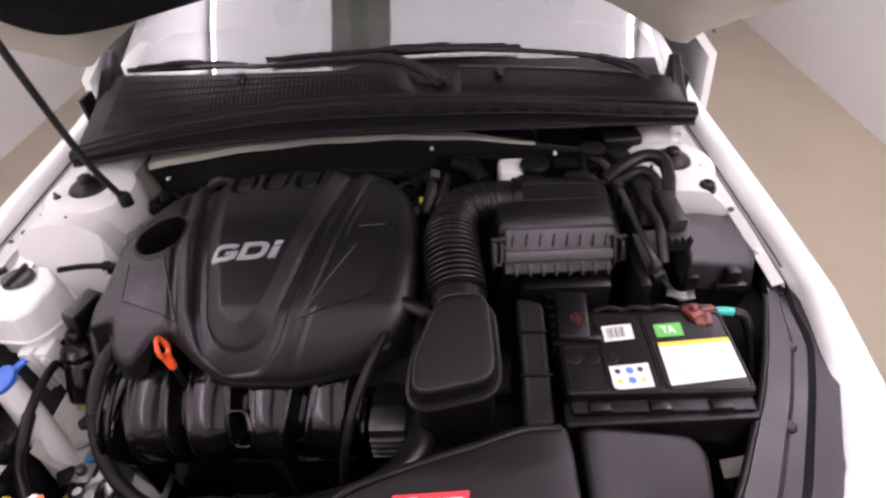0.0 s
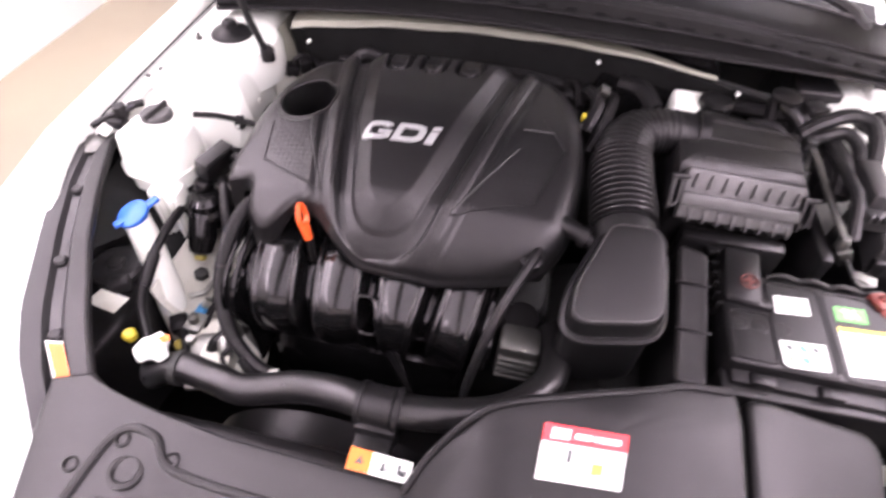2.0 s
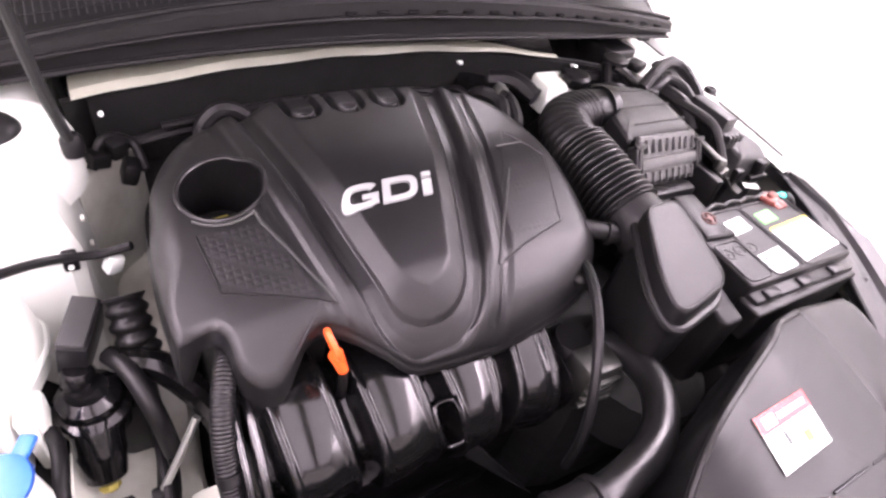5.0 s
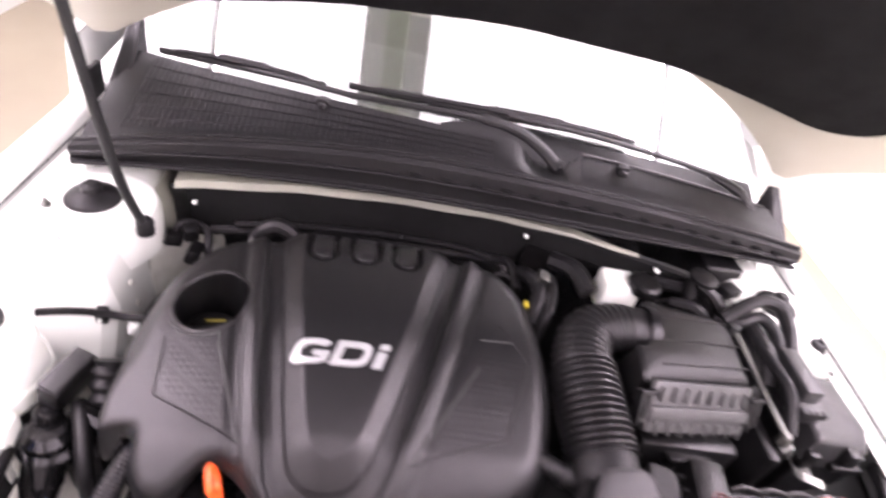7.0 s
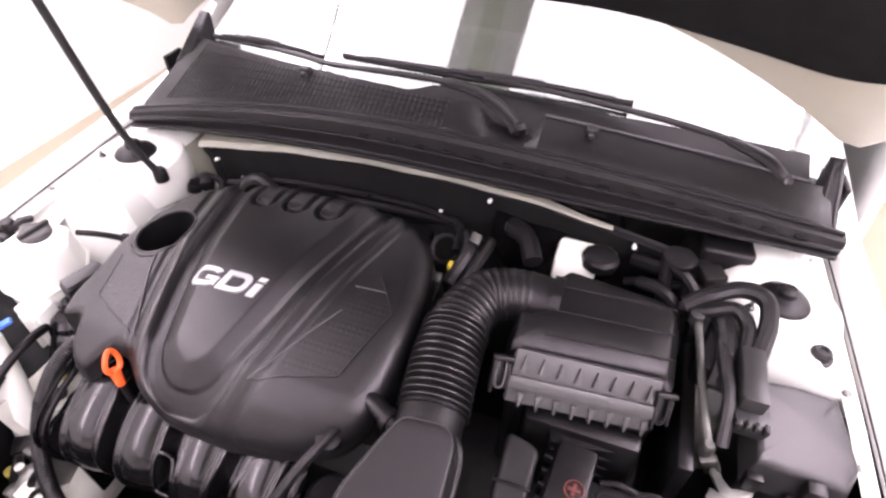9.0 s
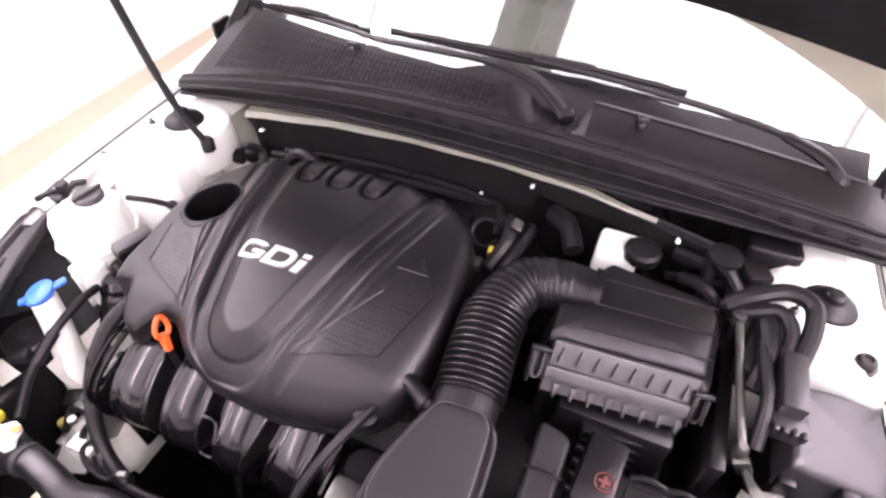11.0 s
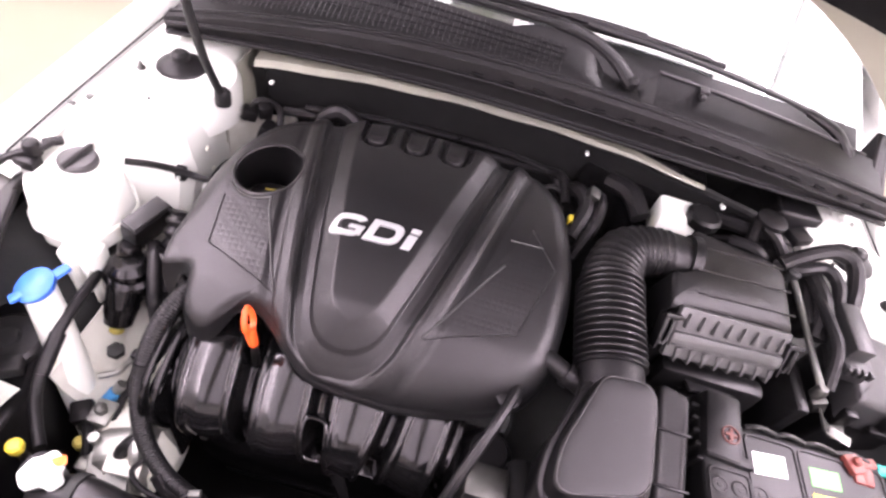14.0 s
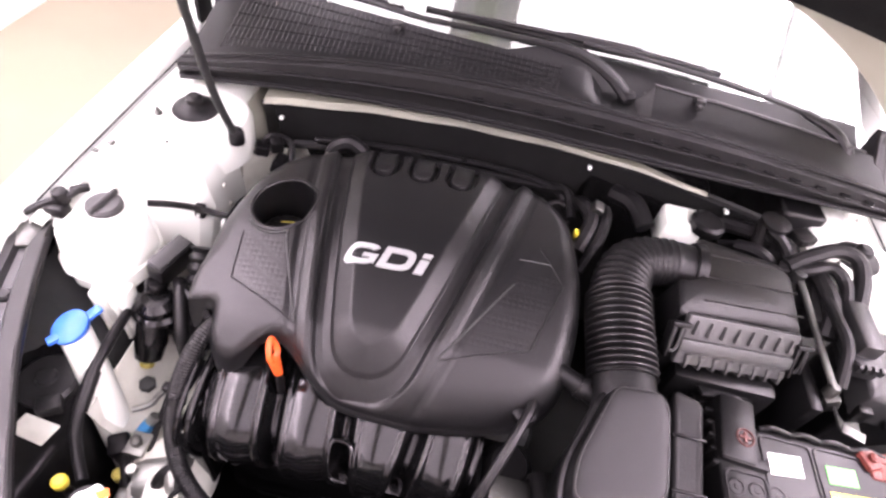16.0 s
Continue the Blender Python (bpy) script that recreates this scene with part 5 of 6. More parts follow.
wires = thing("connector_block", (0.52, 0.72, 0.80), "black wiring connector block with taped cables", "connector")
part("cable_sleeve", merge(box(0.480, 0.800, 0.842, 0.034, 0.110, 0.050, 0.010, turn=(6, 0, -14)), tube([(0.475, 0.86, 0.865), (0.482, 0.82, 0.872), (0.486, 0.77, 0.868), (0.478, 0.73, 0.845)], 0.014, 10, 6)), M_RUBBER, wires)
part("comb", merge(box(0.512, 0.735, 0.865, 0.030, 0.085, 0.05, 0.004), box(0.515, 0.690, 0.852, 0.042, 0.026, 0.03, 0.003), *[box(0.499 + 0.0105 * k, 0.676, 0.862, 0.006, 0.010, 0.012, 0.001) for k in range(4)]), M_GREYPL, wires)
for pts, r in (([(0.520, 0.770, 0.875), (0.530, 0.815, 0.893), (0.525, 0.850, 0.905), (0.495, 0.860, 0.905), (0.455, 0.845, 0.893), (0.430, 0.835, 0.875)], 0.012),
               ([(0.505, 0.770, 0.872), (0.508, 0.810, 0.885), (0.490, 0.835, 0.890), (0.455, 0.83, 0.878), (0.430, 0.845, 0.860)], 0.010),
               ([(0.480, 0.790, 0.872), (0.482, 0.74, 0.875), (0.488, 0.70, 0.868), (0.49, 0.66, 0.83)], 0.009),
               ([(0.40, 0.91, 0.89), (0.405, 0.90, 0.86), (0.41, 0.88, 0.82)], 0.010)):
    part("cable", tube(pts, r, 10, 8), M_RUBBER, wires)
for pts, r in (([(0.41, 0.90, 0.885), (0.435, 0.885, 0.875), (0.455, 0.86, 0.85), (0.46, 0.83, 0.80)], 0.009), ([(0.37, 0.885, 0.85), (0.40, 0.865, 0.862), (0.43, 0.85, 0.84), (0.44, 0.84, 0.78)], 0.010),
               ([(0.35, 0.90, 0.83), (0.39, 0.90, 0.84), (0.44, 0.90, 0.845), (0.47, 0.88, 0.82)], 0.007)):
    part("cable", tube(pts, r, 8, 6), M_RUBBER, wires)
# Dark cover and block added to hide the white inner wing here.
part("cover", prism(rounded([(0.450, 0.955), (0.530, 0.960), (0.520, 1.05), (0.455, 1.06)], 0.012), 0.845, 0.884, 0.006), M_RUBBER, wires)
part("sleeve", box(0.455, 0.925, 0.835, 0.055, 0.09, 0.05, 0.014), M_RUBBER, wires)
part("cable", tube([(0.36, 0.945, 0.84), (0.40, 0.925, 0.853), (0.45, 0.915, 0.856), (0.50, 0.925, 0.845)], 0.014, 10, 6), M_RUBBER, wires)
part("grommet", merge(lathe(0.415, 0.905, 0.893, [(0.024, 0), (0.024, 0.006), (0.016, 0.010)], 18), box(0.462, 0.895, 0.888, 0.034, 0.03, 0.016, 0.004, turn=(0, 0, 25))), M_RUBBER, wires)

# wiring between the cover and the firewall
loom = thing("wiring_loom", (0.0, 0.90, 0.74), "taped black wiring loom with small connectors", "cables")
for pts, r in (([(-0.40, 0.93, 0.80), (-0.30, 0.935, 0.815), (-0.10, 0.94, 0.825), (0.04, 0.93, 0.84), (0.08, 0.90, 0.86), (0.09, 0.85, 0.85)], 0.008),
               ([(0.09, 0.90, 0.83), (0.10, 0.87, 0.87), (0.115, 0.83, 0.875), (0.10, 0.78, 0.85)], 0.012),
               ([(0.13, 0.90, 0.84), (0.14, 0.86, 0.872), (0.13, 0.80, 0.868), (0.11, 0.76, 0.83)], 0.009),
               ([(-0.02, 0.90, 0.80), (0.03, 0.87, 0.83), (0.05, 0.84, 0.82)], 0.011),
               ([(0.16, 0.93, 0.86), (0.19, 0.90, 0.87), (0.21, 0.86, 0.86)], 0.016)):
    part("cable", tube(pts, r, 8, 8), M_RUBBER, loom)
part("connector", box(0.097, 0.805, 0.862, 0.011, 0.014, 0.012, 0.002), M_YELLOW, loom, "small yellow connector")
part("connector", box(0.118, 0.845, 0.885, 0.018, 0.02, 0.026, 0.003, turn=(10, 20, 0)), M_STEEL, loom, "bare metal connector")
part("connector", box(0.085, 0.772, 0.862, 0.014, 0.02, 0.014, 0.002), M_STEEL, loom, "bare metal connector")
part("sensor", merge(lathe(-0.20, 0.895, 0.79, [(0.045, 0), (0.05, 0.02), (0.05, 0.045), (0.03, 0.055)], 20), box(-0.10, 0.90, 0.81, 0.12, 0.04, 0.05, 0.01), box(0.0, 0.895, 0.80, 0.06, 0.05, 0.05, 0.01)), M_BLACK, loom)
part("breather_elbow", tube([(-0.318, 0.872, 0.815), (-0.312, 0.880, 0.850), (-0.287, 0.884, 0.868), (-0.260, 0.880, 0.852), (-0.254, 0.872, 0.815)], 0.013, 10, 6), M_RUBBER, loom)
part("hose_clip", tube([(-0.319 + 0.005 * math.cos(a), 0.873 + 0.016 * math.cos(a), 0.835 + 0.016 * math.sin(a)) for a in (2 * math.pi * k / 18 for k in range(19))], 0.0014, 6, 1, raw=True), M_ALU, loom)
part("coil_ring", tube([(0.068 + 0.022 * math.cos(a), 0.862 + 0.016 * math.sin(a), 0.838 + 0.016 * math.sin(a)) for a in (2 * math.pi * k / 20 for k in range(21))], 0.0045, 8, 1, raw=True), M_SEAL, loom)
part("line", tube([(-0.36, 0.925, 0.825), (-0.20, 0.935, 0.842), (-0.02, 0.935, 0.848), (0.06, 0.92, 0.846), (0.085, 0.90, 0.83)], 0.005, 8, 8), M_HOSE, loom)
part("connector", box(-0.446, 0.745, 0.760, 0.018, 0.016, 0.016, 0.003, turn=(10, 20, 30)), M_LWHITE, loom, "small white connector")
part("relay", merge(box(-0.440, 0.885, 0.812, 0.024, 0.024, 0.020, 0.004, turn=(0, 15, 20)), box(-0.418, 0.895, 0.818, 0.022, 0.020, 0.026, 0.004, turn=(10, 0, 30)), box(-0.408, 0.875, 0.795, 0.020, 0.030, 0.030, 0.005, turn=(0, 20, 0)), tube([(-0.45, 0.88, 0.80), (-0.43, 0.90, 0.83), (-0.40, 0.91, 0.815), (-0.39, 0.88, 0.79)], 0.006, 8, 6)), M_BLACK, loom)

# ---- the side with the reservoirs ----
tank = thing("coolant_reservoir", (-0.56, 0.62, 0.66), "milky white coolant reservoir with a grey black cap", "reservoir")
tpts = rounded([(-0.625, 0.665), (-0.595, 0.702), (-0.548, 0.708), (-0.514, 0.672), (-0.512, 0.640), (-0.528, 0.598), (-0.55, 0.580), (-0.605, 0.586), (-0.634, 0.612)], 0.009)
part("upper_shell", prism(tpts, 0.765, lambda x, y: 0.832 - 0.12 * abs(x + 0.575) - 0.30 * max(0, 0.63 - y), 0.007, 3, 0.006), M_TANK, tank)
part("lower_shell", prism([(-0.565 + (x + 0.565) * 0.93, 0.62 + (y - 0.62) * 0.93) for x, y in tpts], 0.735, 0.765, 0.006, 2), M_TANK, tank)
part("seam", tube([(x, y, 0.766) for x, y in tpts + tpts[:1]], 0.0035, 6, 1, raw=True), M_TANK, tank)
for x in (-0.560, -0.532):
    part("leg", merge(box(x, 0.585, 0.705, 0.022, 0.030, 0.10, 0.007, (1.15, 1.3)), box(x + 0.004, 0.568, 0.705, 0.005, 0.014, 0.085, 0.002)), M_TANK, tank)
part("neck", lathe(-0.580, 0.665, 0.815, [(0.022, 0), (0.022, 0.014)], 20), M_TANK, tank)
part("cap", merge(lathe(-0.580, 0.665, 0.828, [(0.025, 0), (0.025, 0.008), (0.021, 0.011)], 24), box(-0.580, 0.665, 0.841, 0.054, 0.007, 0.010, 0.003, turn=(0, 0, 80))), M_STRIP, tank, "grey black winged cap")

part("wing_shelf", sheet(steps_of(0.640, 0.765, 10), [0, 1, 2, 3], lambda y, k: (-(0.615 + (crest(y)[0] - 0.04 - 0.615) * k / 3), y, crest(y)[1] - 0.046 + 0.010 * (k / 3) ** 2 + 0.003 * math.sin(60 * y)), 0.003), M_BAY, car, "white inner wing shelf beside the reservoir")
part("shelf_bracket", merge(box(-0.672, 0.615, 0.792, 0.030, 0.040, 0.006, 0.002, turn=(10, 5, 25)), box(-0.66, 0.60, 0.780, 0.012, 0.05, 0.02, 0.003, turn=(0, 0, 25))), M_STEEL, car)
wash = thing("washer_filler", (-0.52, 0.46, 0.50), "white washer filler neck with a blue flip cap", "filler neck")
part("neck", tube([(-0.543, 0.503, 0.765), (-0.530, 0.488, 0.70), (-0.510, 0.462, 0.62), (-0.49, 0.44, 0.52)], 0.0195, 16, 6, lambda u, i: 1.0 + 0.30 * u), M_TANK, wash)
part("cap", merge(lathe(-0.544, 0.505, 0.765, [(0.021, 0), (0.0245, 0.005), (0.0245, 0.010), (0.018, 0.014)], 24, (12, -14, 0)), box(-0.529, 0.528, 0.777, 0.015, 0.024, 0.007, 0.003, turn=(10, -10, -30)), box(-0.556, 0.483, 0.770, 0.014, 0.016, 0.006, 0.002, turn=(10, -10, -40))), M_BLUE, wash, "blue plastic cap")

mount = thing("engine_mount", (-0.49, 0.58, 0.575), "black engine mount with a bolted bracket", "engine mount")
part("head", box(-0.482, 0.642, 0.770, 0.028, 0.068, 0.044, 0.004, turn=(0, 10, -16)), M_BLACK, mount)
# The black head's lit top is put on as a paler strip.
part("head_top", box(-0.480, 0.642, 0.7935, 0.024, 0.062, 0.004, 0.0015, turn=(0, 10, -16)), M_STRIP, mount, "paler grey strip for the head's lit top")
part("knob", lathe(-0.492, 0.604, 0.742, [(0.016, 0), (0.016, 0.016), (0.012, 0.022), (0.004, 0.023)], 18, (-10, 8, 0)), M_GLOSSY, mount)
part("core", lathe(-0.485, 0.592, 0.688, [(0.030, 0), (0.033, 0.006), (0.033, 0.026), (0.0375, 0.029), (0.0375, 0.036), (0.030, 0.040), (0.029, 0.052), (0.020, 0.060)], 28), M_GLOSSY, mount)
part("ribbed_boot", bellows([(-0.438, 0.665, 0.792), (-0.436, 0.640, 0.768), (-0.430, 0.615, 0.735)], 0.021, 5, 0.22, seg=16), M_BLACK, mount)
part("side_hose", tube([(-0.462, 0.620, 0.758), (-0.448, 0.598, 0.760), (-0.436, 0.570, 0.745), (-0.428, 0.548, 0.715), (-0.424, 0.54, 0.67)], 0.010, 12, 6), M_RUBBER, mount)
part("shaft", lathe(-0.487, 0.536, 0.660, [(0.012, 0), (0.019, 0.006), (0.0225, 0.030), (0.0235, 0.034), (0.0225, 0.038), (0.0245, 0.062), (0.021, 0.072)], 24, (-36, 2, 0)), M_GLOSSY, mount, "glossy black tapered mount body")
part("foot_bolt", lathe(-0.487, 0.530, 0.652, [(0.008, 0), (0.0105, 0.003), (0.0105, 0.010), (0.006, 0.016)], 8, (-36, 2, 0)), M_OLIVE, mount, "dull beige bolt head")
part("bracket", box(-0.452, 0.605, 0.66, 0.05, 0.05, 0.10, 0.012), M_BLACK, mount)
part("arm", tube([(-0.455, 0.61, 0.755), (-0.42, 0.60, 0.745), (-0.385, 0.575, 0.70), (-0.365, 0.56, 0.62)], 0.016, 10, 6), M_GLOSSY, mount)
part("bolt", lathe(-0.475, 0.507, 0.640, [(0.012, 0), (0.012, 0.010), (0.006, 0.012)], 6), M_DARK, mount)

hose2 = thing("vapour_hose", (-0.50, 0.42, 0.60), "thin black hose by the washer neck", "hose")
part("hose", tube([(-0.520, 0.570, 0.725), (-0.513, 0.54, 0.735), (-0.513, 0.50, 0.73), (-0.512, 0.45, 0.715), (-0.500, 0.405, 0.70), (-0.480, 0.375, 0.695), (-0.458, 0.350, 0.695)], 0.0072, 12, 8), M_RUBBER, hose2)
part("sleeve", tube([(-0.5125, 0.475, 0.7225), (-0.506, 0.425, 0.706)], 0.0092, 12, 4), M_RUBBER, hose2)
pipe = thing("coolant_pipe_clip", (-0.50, 0.75, 0.74), "black overflow hose clipped to the inner wing", "hose")
part("hose", tube([(-0.543, 0.704, 0.814), (-0.512, 0.718, 0.808), (-0.486, 0.733, 0.795), (-0.453, 0.738, 0.788), (-0.422, 0.730, 0.800)], 0.0052, 8, 8), M_RUBBER, pipe)
part("clip", box(-0.483, 0.739, 0.785, 0.015, 0.014, 0.022, 0.002), M_RUBBER, pipe)
part("clip_rivet", lathe(-0.483, 0.731, 0.783, [(0.003, 0), (0.003, 0.003)], 8, (90, 0, 0)), M_LWHITE, pipe)

loom2 = thing("corrugated_conduit", (-0.36, 0.45, 0.60), "black corrugated wiring conduit", "conduit")
part("conduit", bellows([(-0.352, 0.565, 0.795), (-0.362, 0.532, 0.813), (-0.373, 0.495, 0.802), (-0.380, 0.460, 0.770), (-0.377, 0.425, 0.73), (-0.358, 0.392, 0.69), (-0.32, 0.365, 0.665), (-0.27, 0.348, 0.655)], 0.0112, 92, 0.06, seg=12), M_RUBBER, loom2)
part("branch", tube([(-0.33, 0.36, 0.675), (-0.31, 0.35, 0.66), (-0.25, 0.345, 0.655), (-0.20, 0.35, 0.65)], 0.007, 8, 6), M_RUBBER, loom2)
part("clamp", tube([(-0.379, 0.452, 0.762), (-0.3785, 0.446, 0.755)], 0.0128, 12, 2), M_BLACK, loom2)
part("lead", tube([(-0.345, 0.38, 0.678), (-0.36, 0.36, 0.668), (-0.34, 0.345, 0.662), (-0.30, 0.34, 0.662), (-0.285, 0.352, 0.668)], 0.0036, 8, 6), M_RUBBER, loom2)
part("lead_tip", tube([(-0.285, 0.352, 0.668), (-0.272, 0.356, 0.670)], 0.0046, 8, 2), M_ALU, loom2, "bare metal cable tip")

radcap = thing("coolant_filler", (-0.42, 0.32, 0.70), "coolant filler with a white and orange warning plate", "coolant filler")
part("neck", lathe(-0.425, 0.320, 0.690, [(0.018, 0), (0.018, 0.035), (0.020, 0.038), (0.020, 0.042)], 24), M_BLACK, radcap)
part("cap", prism(rounded([(-0.417 + 0.80 * (a + 0.422), 0.318 + 0.80 * (b - 0.318)) for a, b in ((-0.450, 0.306), (-0.444, 0.330), (-0.434, 0.334), (-0.424, 0.348), (-0.406, 0.340), (-0.404, 0.326), (-0.392, 0.314), (-0.402, 0.298), (-0.418, 0.302), (-0.434, 0.290))], 0.005), 0.732, 0.744, 0.003), M_LWHITE, radcap, "white lobed cap plate")
part("label", prism(rounded([(-0.416, 0.330), (-0.404, 0.339), (-0.397, 0.330), (-0.406, 0.324)], 0.003), 0.7442, 0.7448, 0.0), M_LORANGE, radcap)
part("vent_cap", lathe(-0.470, 0.338, 0.712, [(0.008, 0), (0.009, 0.003), (0.009, 0.011), (0.006, 0.014)], 16), M_YELLOW, radcap, "yellow plastic cap")
part("stub", merge(tube([(-0.470, 0.338, 0.68), (-0.470, 0.338, 0.714)], 0.006, 8, 2), tube([(-0.470, 0.338, 0.69), (-0.45, 0.330, 0.70), (-0.43, 0.322, 0.70)], 0.006, 8, 4)), M_BLACK, radcap)

rhose = thing("radiator_hose", (-0.1, 0.32, 0.60), "thick black upper radiator hose", "hose")
part("hose", tube([(-0.425, 0.300, 0.695), (-0.384, 0.312, 0.712), (-0.330, 0.305, 0.715), (-0.283, 0.297, 0.722), (-0.215, 0.305, 0.745), (-0.155, 0.30, 0.765), (-0.096, 0.290, 0.775), (-0.02, 0.298, 0.775), (0.045, 0.322, 0.772), (0.088, 0.366, 0.765), (0.100, 0.415, 0.755), (0.092, 0.465, 0.735)], 0.0200, 18, 8), M_HOSE, rhose)
part("clamp", merge(tube([(-0.118, 0.292, 0.772), (-0.082, 0.290, 0.776)], 0.0245, 18, 4), tube([(-0.125, 0.2925, 0.771), (-0.118, 0.292, 0.772)], 0.0265, 18, 2), tube([(-0.082, 0.290, 0.776), (-0.075, 0.290, 0.776)], 0.0265, 18, 2), box(-0.10, 0.270, 0.752, 0.05, 0.02, 0.04, 0.005)), M_BLACK, rhose)
part("bracket", box(-0.10, 0.245, 0.745, 0.045, 0.06, 0.03, 0.006), M_BLACK, rhose)
part("hose_clip", tube([(-0.388, 0.311, 0.711), (-0.378, 0.311, 0.712)], 0.0235, 18, 2), M_DARK, rhose)
WL = [(-0.117, 0.236, 0.779), (-0.047, 0.233, 0.779), (-0.046, 0.211, 0.775), (-0.117, 0.213, 0.775)]
warn = single("warning_label", quad_label(WL, 0.003), M_LWHITE, "small white and orange warning label on the shield", "label")
part("stripe", on_label(WL, 0, 0.36, 0, 1, 0.004), M_LORANGE, warn)
wz = lambda y: 0.779 + 0.19 * (y - 0.236) + 0.0047
part("sign", prism([(-0.109, 0.2195), (-0.099, 0.2195), (-0.104, 0.2285)], lambda x, y: wz(y) - 0.0004, lambda x, y: wz(y), 0.0), M_LINK, warn)
part("sign", tube([(-0.078 + 0.0062 * math.cos(a), 0.2235 + 0.0062 * math.sin(a), wz(0.2235 + 0.0062 * math.sin(a))) for a in (2 * math.pi * k / 20 for k in range(21))], 0.0008, 6, 1, raw=True), M_LINK, warn)
part("sign", merge(on_label(WL, 0.53, 0.59, 0.35, 0.70, 0.0045), on_label(WL, 0.78, 0.84, 0.25, 0.75, 0.0045), on_label(WL, 0.84, 0.92, 0.50, 0.75, 0.0045)), M_LINK, warn)

rcable = thing("side_cable", (0.03, 0.45, 0.60), "thin black cable over the manifold end", "cable")
part("cable", tube([(0.055, 0.530, 0.840), (0.048, 0.500, 0.848), (0.030, 0.455, 0.838), (0.012, 0.415, 0.810), (0.0, 0.385, 0.77), (-0.008, 0.365, 0.72), (-0.01, 0.36, 0.66)], 0.0065, 8, 8), M_RUBBER, rcable)
part("end_ring", lathe(0.045, 0.505, 0.828, [(0.016, 0), (0.016, 0.010), (0.010, 0.014)], 14), M_BLACK, rcable)
motor = thing("throttle_motor", (0.05, 0.43, 0.62), "bare cast metal throttle motor housing", "throttle")
part("housing", merge(box(0.052, 0.432, 0.722, 0.055, 0.045, 0.080, 0.008), *[box(0.052, 0.408, 0.70 + 0.014 * k, 0.052, 0.008, 0.005, 0.001) for k in range(4)]), M_STEEL, motor)
part("body", lathe(0.050, 0.475, 0.64, [(0.036, 0), (0.036, 0.09), (0.024, 0.11)], 20), M_BLACK, motor)
tubes = thing("service_port_pipes", (-0.40, 0.40, 0.52), "metal pipes with yellow and blue service caps", "pipes")
part("pipe", tube([(-0.395, 0.545, 0.715), (-0.418, 0.528, 0.68), (-0.440, 0.512, 0.650), (-0.457, 0.500, 0.632), (-0.466, 0.488, 0.622), (-0.486, 0.474, 0.622)], 0.0046, 8, 6), M_ALU, tubes, "pale thin metal pipe")
part("line", tube([(-0.438, 0.585, 0.655), (-0.437, 0.54, 0.655), (-0.436, 0.495, 0.648), (-0.440, 0.465, 0.62)], 0.005, 8, 6), M_RUBBER, tubes)
part("clip", box(-0.444, 0.509, 0.646, 0.016, 0.014, 0.014, 0.003), M_BLACK, tubes)
part("pipe", tube([(-0.40, 0.44, 0.62), (-0.385, 0.41, 0.65), (-0.37, 0.38, 0.65), (-0.365, 0.36, 0.60)], 0.010, 10, 6), M_ALU, tubes)
part("joint", tube([(-0.462, 0.448, 0.608), (-0.452, 0.462, 0.622)], 0.0095, 10, 3), M_SKY, tubes, "light blue pipe joint")
part("joint_end", tube([(-0.452, 0.462, 0.622), (-0.446, 0.470, 0.632)], 0.008, 10, 3), M_ALU, tubes)
part("cap", lathe(-0.452, 0.385, 0.618, [(0.009, 0), (0.009, 0.012), (0.006, 0.015)], 12), M_OLIVE, tubes, "faded yellow service cap")
part("crooked_bracket", sheet(steps_of(0, 1, 8), [0, 1, 2, 3], lambda u, k: (-0.448 + 0.045 * u + [0.0, 0.004, 0.050, 0.054][k], 0.49 - 0.135 * u, 0.585 + 0.065 * u + [-0.02, 0.0, 0.004, -0.02][k] + 0.004 * math.sin(9 * u)), 0.003), M_DUSTY, tubes, "dusty grey folded bracket")
part("fitting", merge(box(-0.478, 0.425, 0.615, 0.028, 0.030, 0.024, 0.005, turn=(10, 0, 30)), tube([(-0.470, 0.41, 0.61), (-0.450, 0.40, 0.635), (-0.44, 0.375, 0.62)], 0.007, 10, 5)), M_BLACK, tubes)
part("valve", merge(lathe(-0.436, 0.392, 0.60, [(0.010, 0), (0.010, 0.02), (0.007, 0.024), (0.007, 0.04)], 12), box(-0.44, 0.372, 0.61, 0.016, 0.03, 0.012, 0.003)), M_ALU, tubes)
lamp = thing("headlamp_cover", (-0.575, 0.455, 0.680), "black plastic bulb cover behind the headlamp", "headlamp cover")
part("cover", lathe(-0.578, 0.462, 0.682, [(0.040, 0), (0.040, 0.010), (0.035, 0.014), (0.014, 0.014), (0.012, 0.020), (0.008, 0.021)], 28), M_GREYPL, lamp)
part("socket", box(-0.552, 0.428, 0.694, 0.030, 0.022, 0.022, 0.004, turn=(0, 0, 30)), M_GREYPL, lamp)
single("paper_tag", quad_label([(-0.572, 0.412, 0.694), (-0.522, 0.406, 0.694), (-0.530, 0.378, 0.692), (-0.580, 0.386, 0.692)], 0.001), M_DUSTY, "small grimy pale tag on the headlamp housing", "tag")
OL = [(-0.540, 0.288, 0.7545), (-0.518, 0.292, 0.7535), (-0.484, 0.252, 0.7415), (-0.500, 0.243, 0.7405)]
single("paper_tag", quad_label([(0.518, 0.392, 0.695), (0.560, 0.399, 0.695), (0.552, 0.372, 0.693), (0.516, 0.366, 0.693)], 0.001), M_DUSTY, "small grimy pale tag beside the battery", "tag")
trim_label = single("trim_label", quad_label(OL, 0.003), M_LWHITE, "small orange and white label on the headlamp trim", "label")
part("stripe", on_label(OL, 0.12, 1.0, 0.06, 0.94, 0.004), M_LORANGE, trim_label)
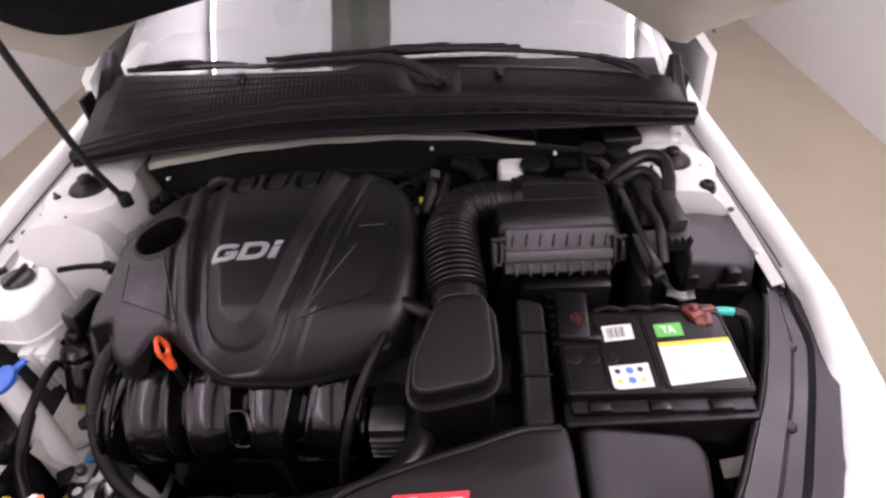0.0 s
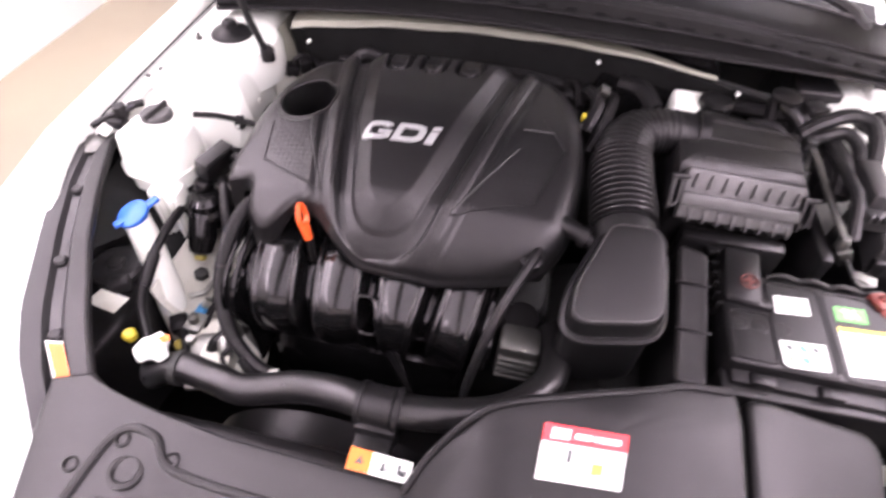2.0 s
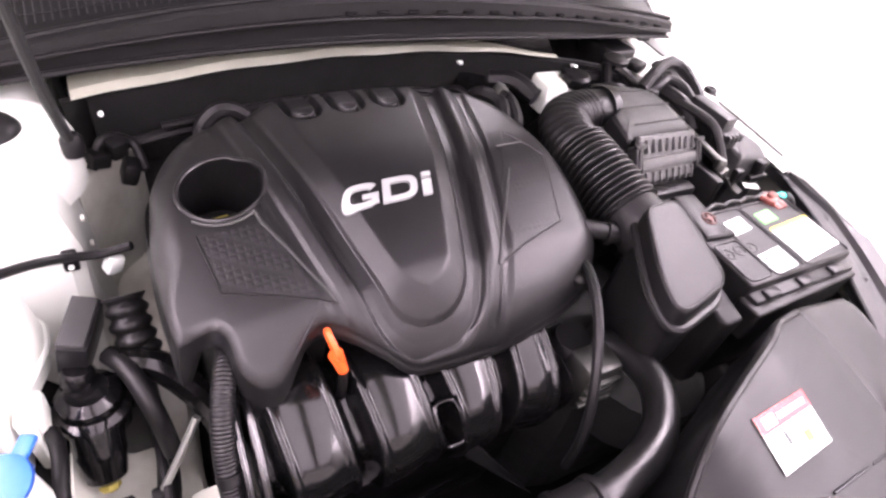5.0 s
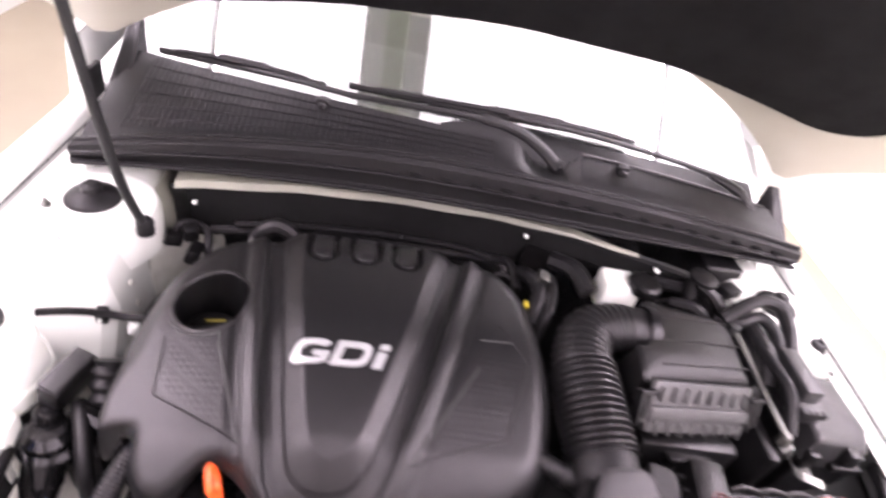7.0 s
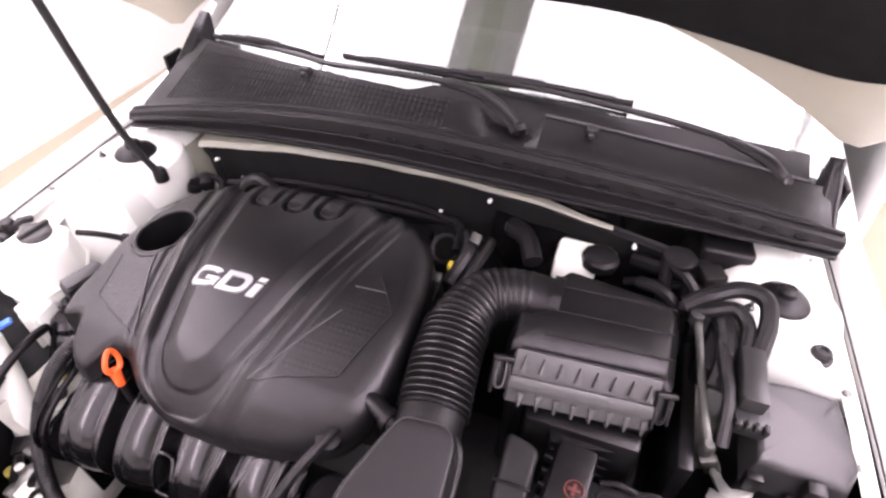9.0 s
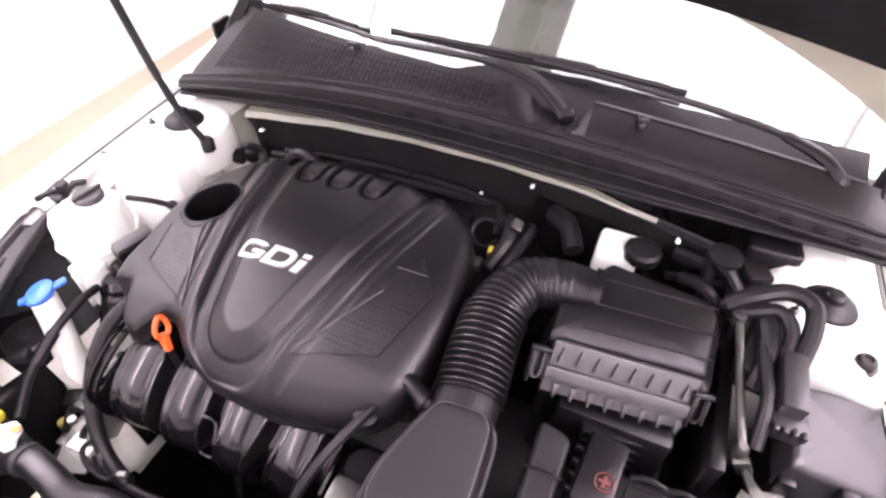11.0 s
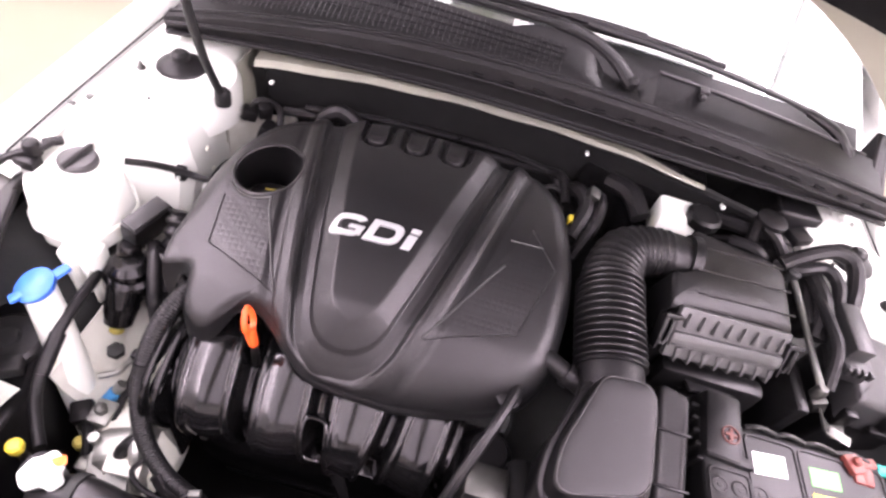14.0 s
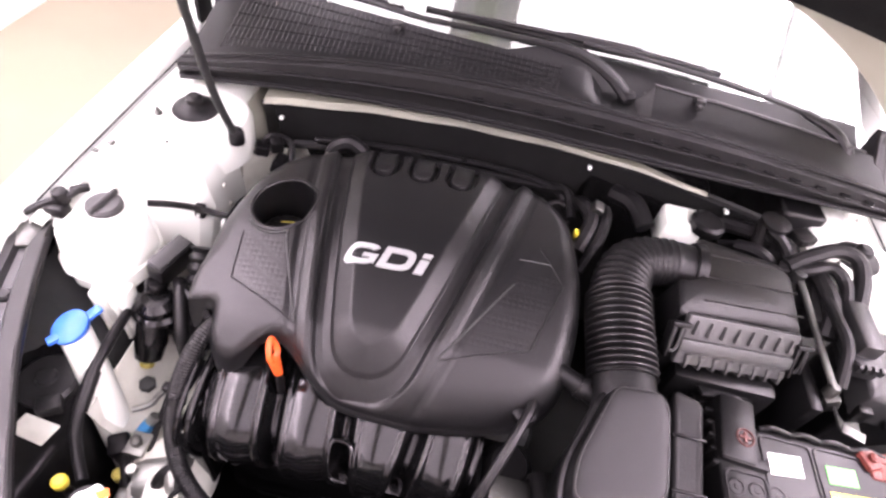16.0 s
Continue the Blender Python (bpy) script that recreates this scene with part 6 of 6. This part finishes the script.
bump = thing("bonnet_buffer", (-0.635, 0.655, 0.80), "black rubber bonnet buffer on the wing edge", "buffer")
part("stop", lathe(-0.652, 0.672, 0.812, [(0.011, 0), (0.012, 0.012), (0.010, 0.020), (0.005, 0.022)], 16), M_RUBBER, bump)
part("strap", tube([(-0.690, 0.640, 0.806), (-0.668, 0.660, 0.815), (-0.645, 0.672, 0.822), (-0.632, 0.690, 0.828)], 0.0055, 8, 6), M_RUBBER, bump)
part("foot", merge(box(-0.655, 0.660, 0.806, 0.03, 0.022, 0.018, 0.004), box(-0.634, 0.690, 0.826, 0.026, 0.012, 0.010, 0.003, turn=(0, 0, 40))), M_RUBBER, bump)
stop2 = thing("rubber_stop", (0.605, 0.818, 0.86), "black rubber bonnet stop on the inner wing", "buffer")
part("pad", lathe(0.605, 0.818, 0.860, [(0.013, 0), (0.013, 0.010), (0.010, 0.014), (0.006, 0.014), (0.005, 0.011)], 16), M_RUBBER, stop2)
part("base", lathe(0.605, 0.818, 0.856, [(0.017, 0), (0.017, 0.006), (0.013, 0.007)], 16), M_RUBBER, stop2)
for x, y, z, r in ((-0.544, 0.785, 0.866, 0.003), (-0.664, 0.775, 0.822, 0.0055), (0.690, 0.79, 0.824, 0.004), (-0.60, 0.80, 0.861, 0.0025), (0.60, 0.96, 0.866, 0.0025)):
    part("plug", lathe(x, y, z, [(r, 0), (r, 0.003), (r * 0.6, 0.004)], 10), M_STEEL, car)
for y, z in ((0.79, 0.80), (0.80, 0.75), (0.84, 0.82)):
    part("weld_mark", lathe(-0.467, y, z, [(0.0045, 0), (0.0045, 0.003), (0.003, 0.004)], 10, (0, 90, 0)), M_DUSTY, car)
part("trim_clip", box(-0.441, 0.738, 0.772, 0.016, 0.010, 0.014, 0.003, turn=(0, 20, 15)), M_LWHITE, pipe, "small white plastic clip")
pipes = thing("brake_pipes", (-0.45, 0.45, 0.56), "thin steel and rubber lines on the dusty rail", "pipes")
part("line", tube([(-0.44, 0.60, 0.60), (-0.445, 0.54, 0.605), (-0.455, 0.47, 0.60), (-0.45, 0.40, 0.595), (-0.44, 0.34, 0.60)], 0.004, 8, 6), M_STEEL, pipes)
part("line", tube([(-0.428, 0.58, 0.61), (-0.430, 0.52, 0.62), (-0.440, 0.46, 0.62), (-0.43, 0.40, 0.61)], 0.0055, 8, 6), M_RUBBER, pipes)
part("block", box(-0.452, 0.43, 0.612, 0.030, 0.035, 0.028, 0.004), M_ALU, pipes)
part("nut", lathe(-0.452, 0.43, 0.626, [(0.008, 0), (0.008, 0.012), (0.004, 0.014)], 6), M_STEEL, pipes)
part("plate", box(-0.405, 0.36, 0.61, 0.05, 0.06, 0.012, 0.003, turn=(12, 8, 20)), M_ALU, pipes)
part("stub", tube([(-0.395, 0.37, 0.62), (-0.390, 0.385, 0.65), (-0.375, 0.405, 0.66)], 0.009, 10, 4), M_BLACK, pipes)
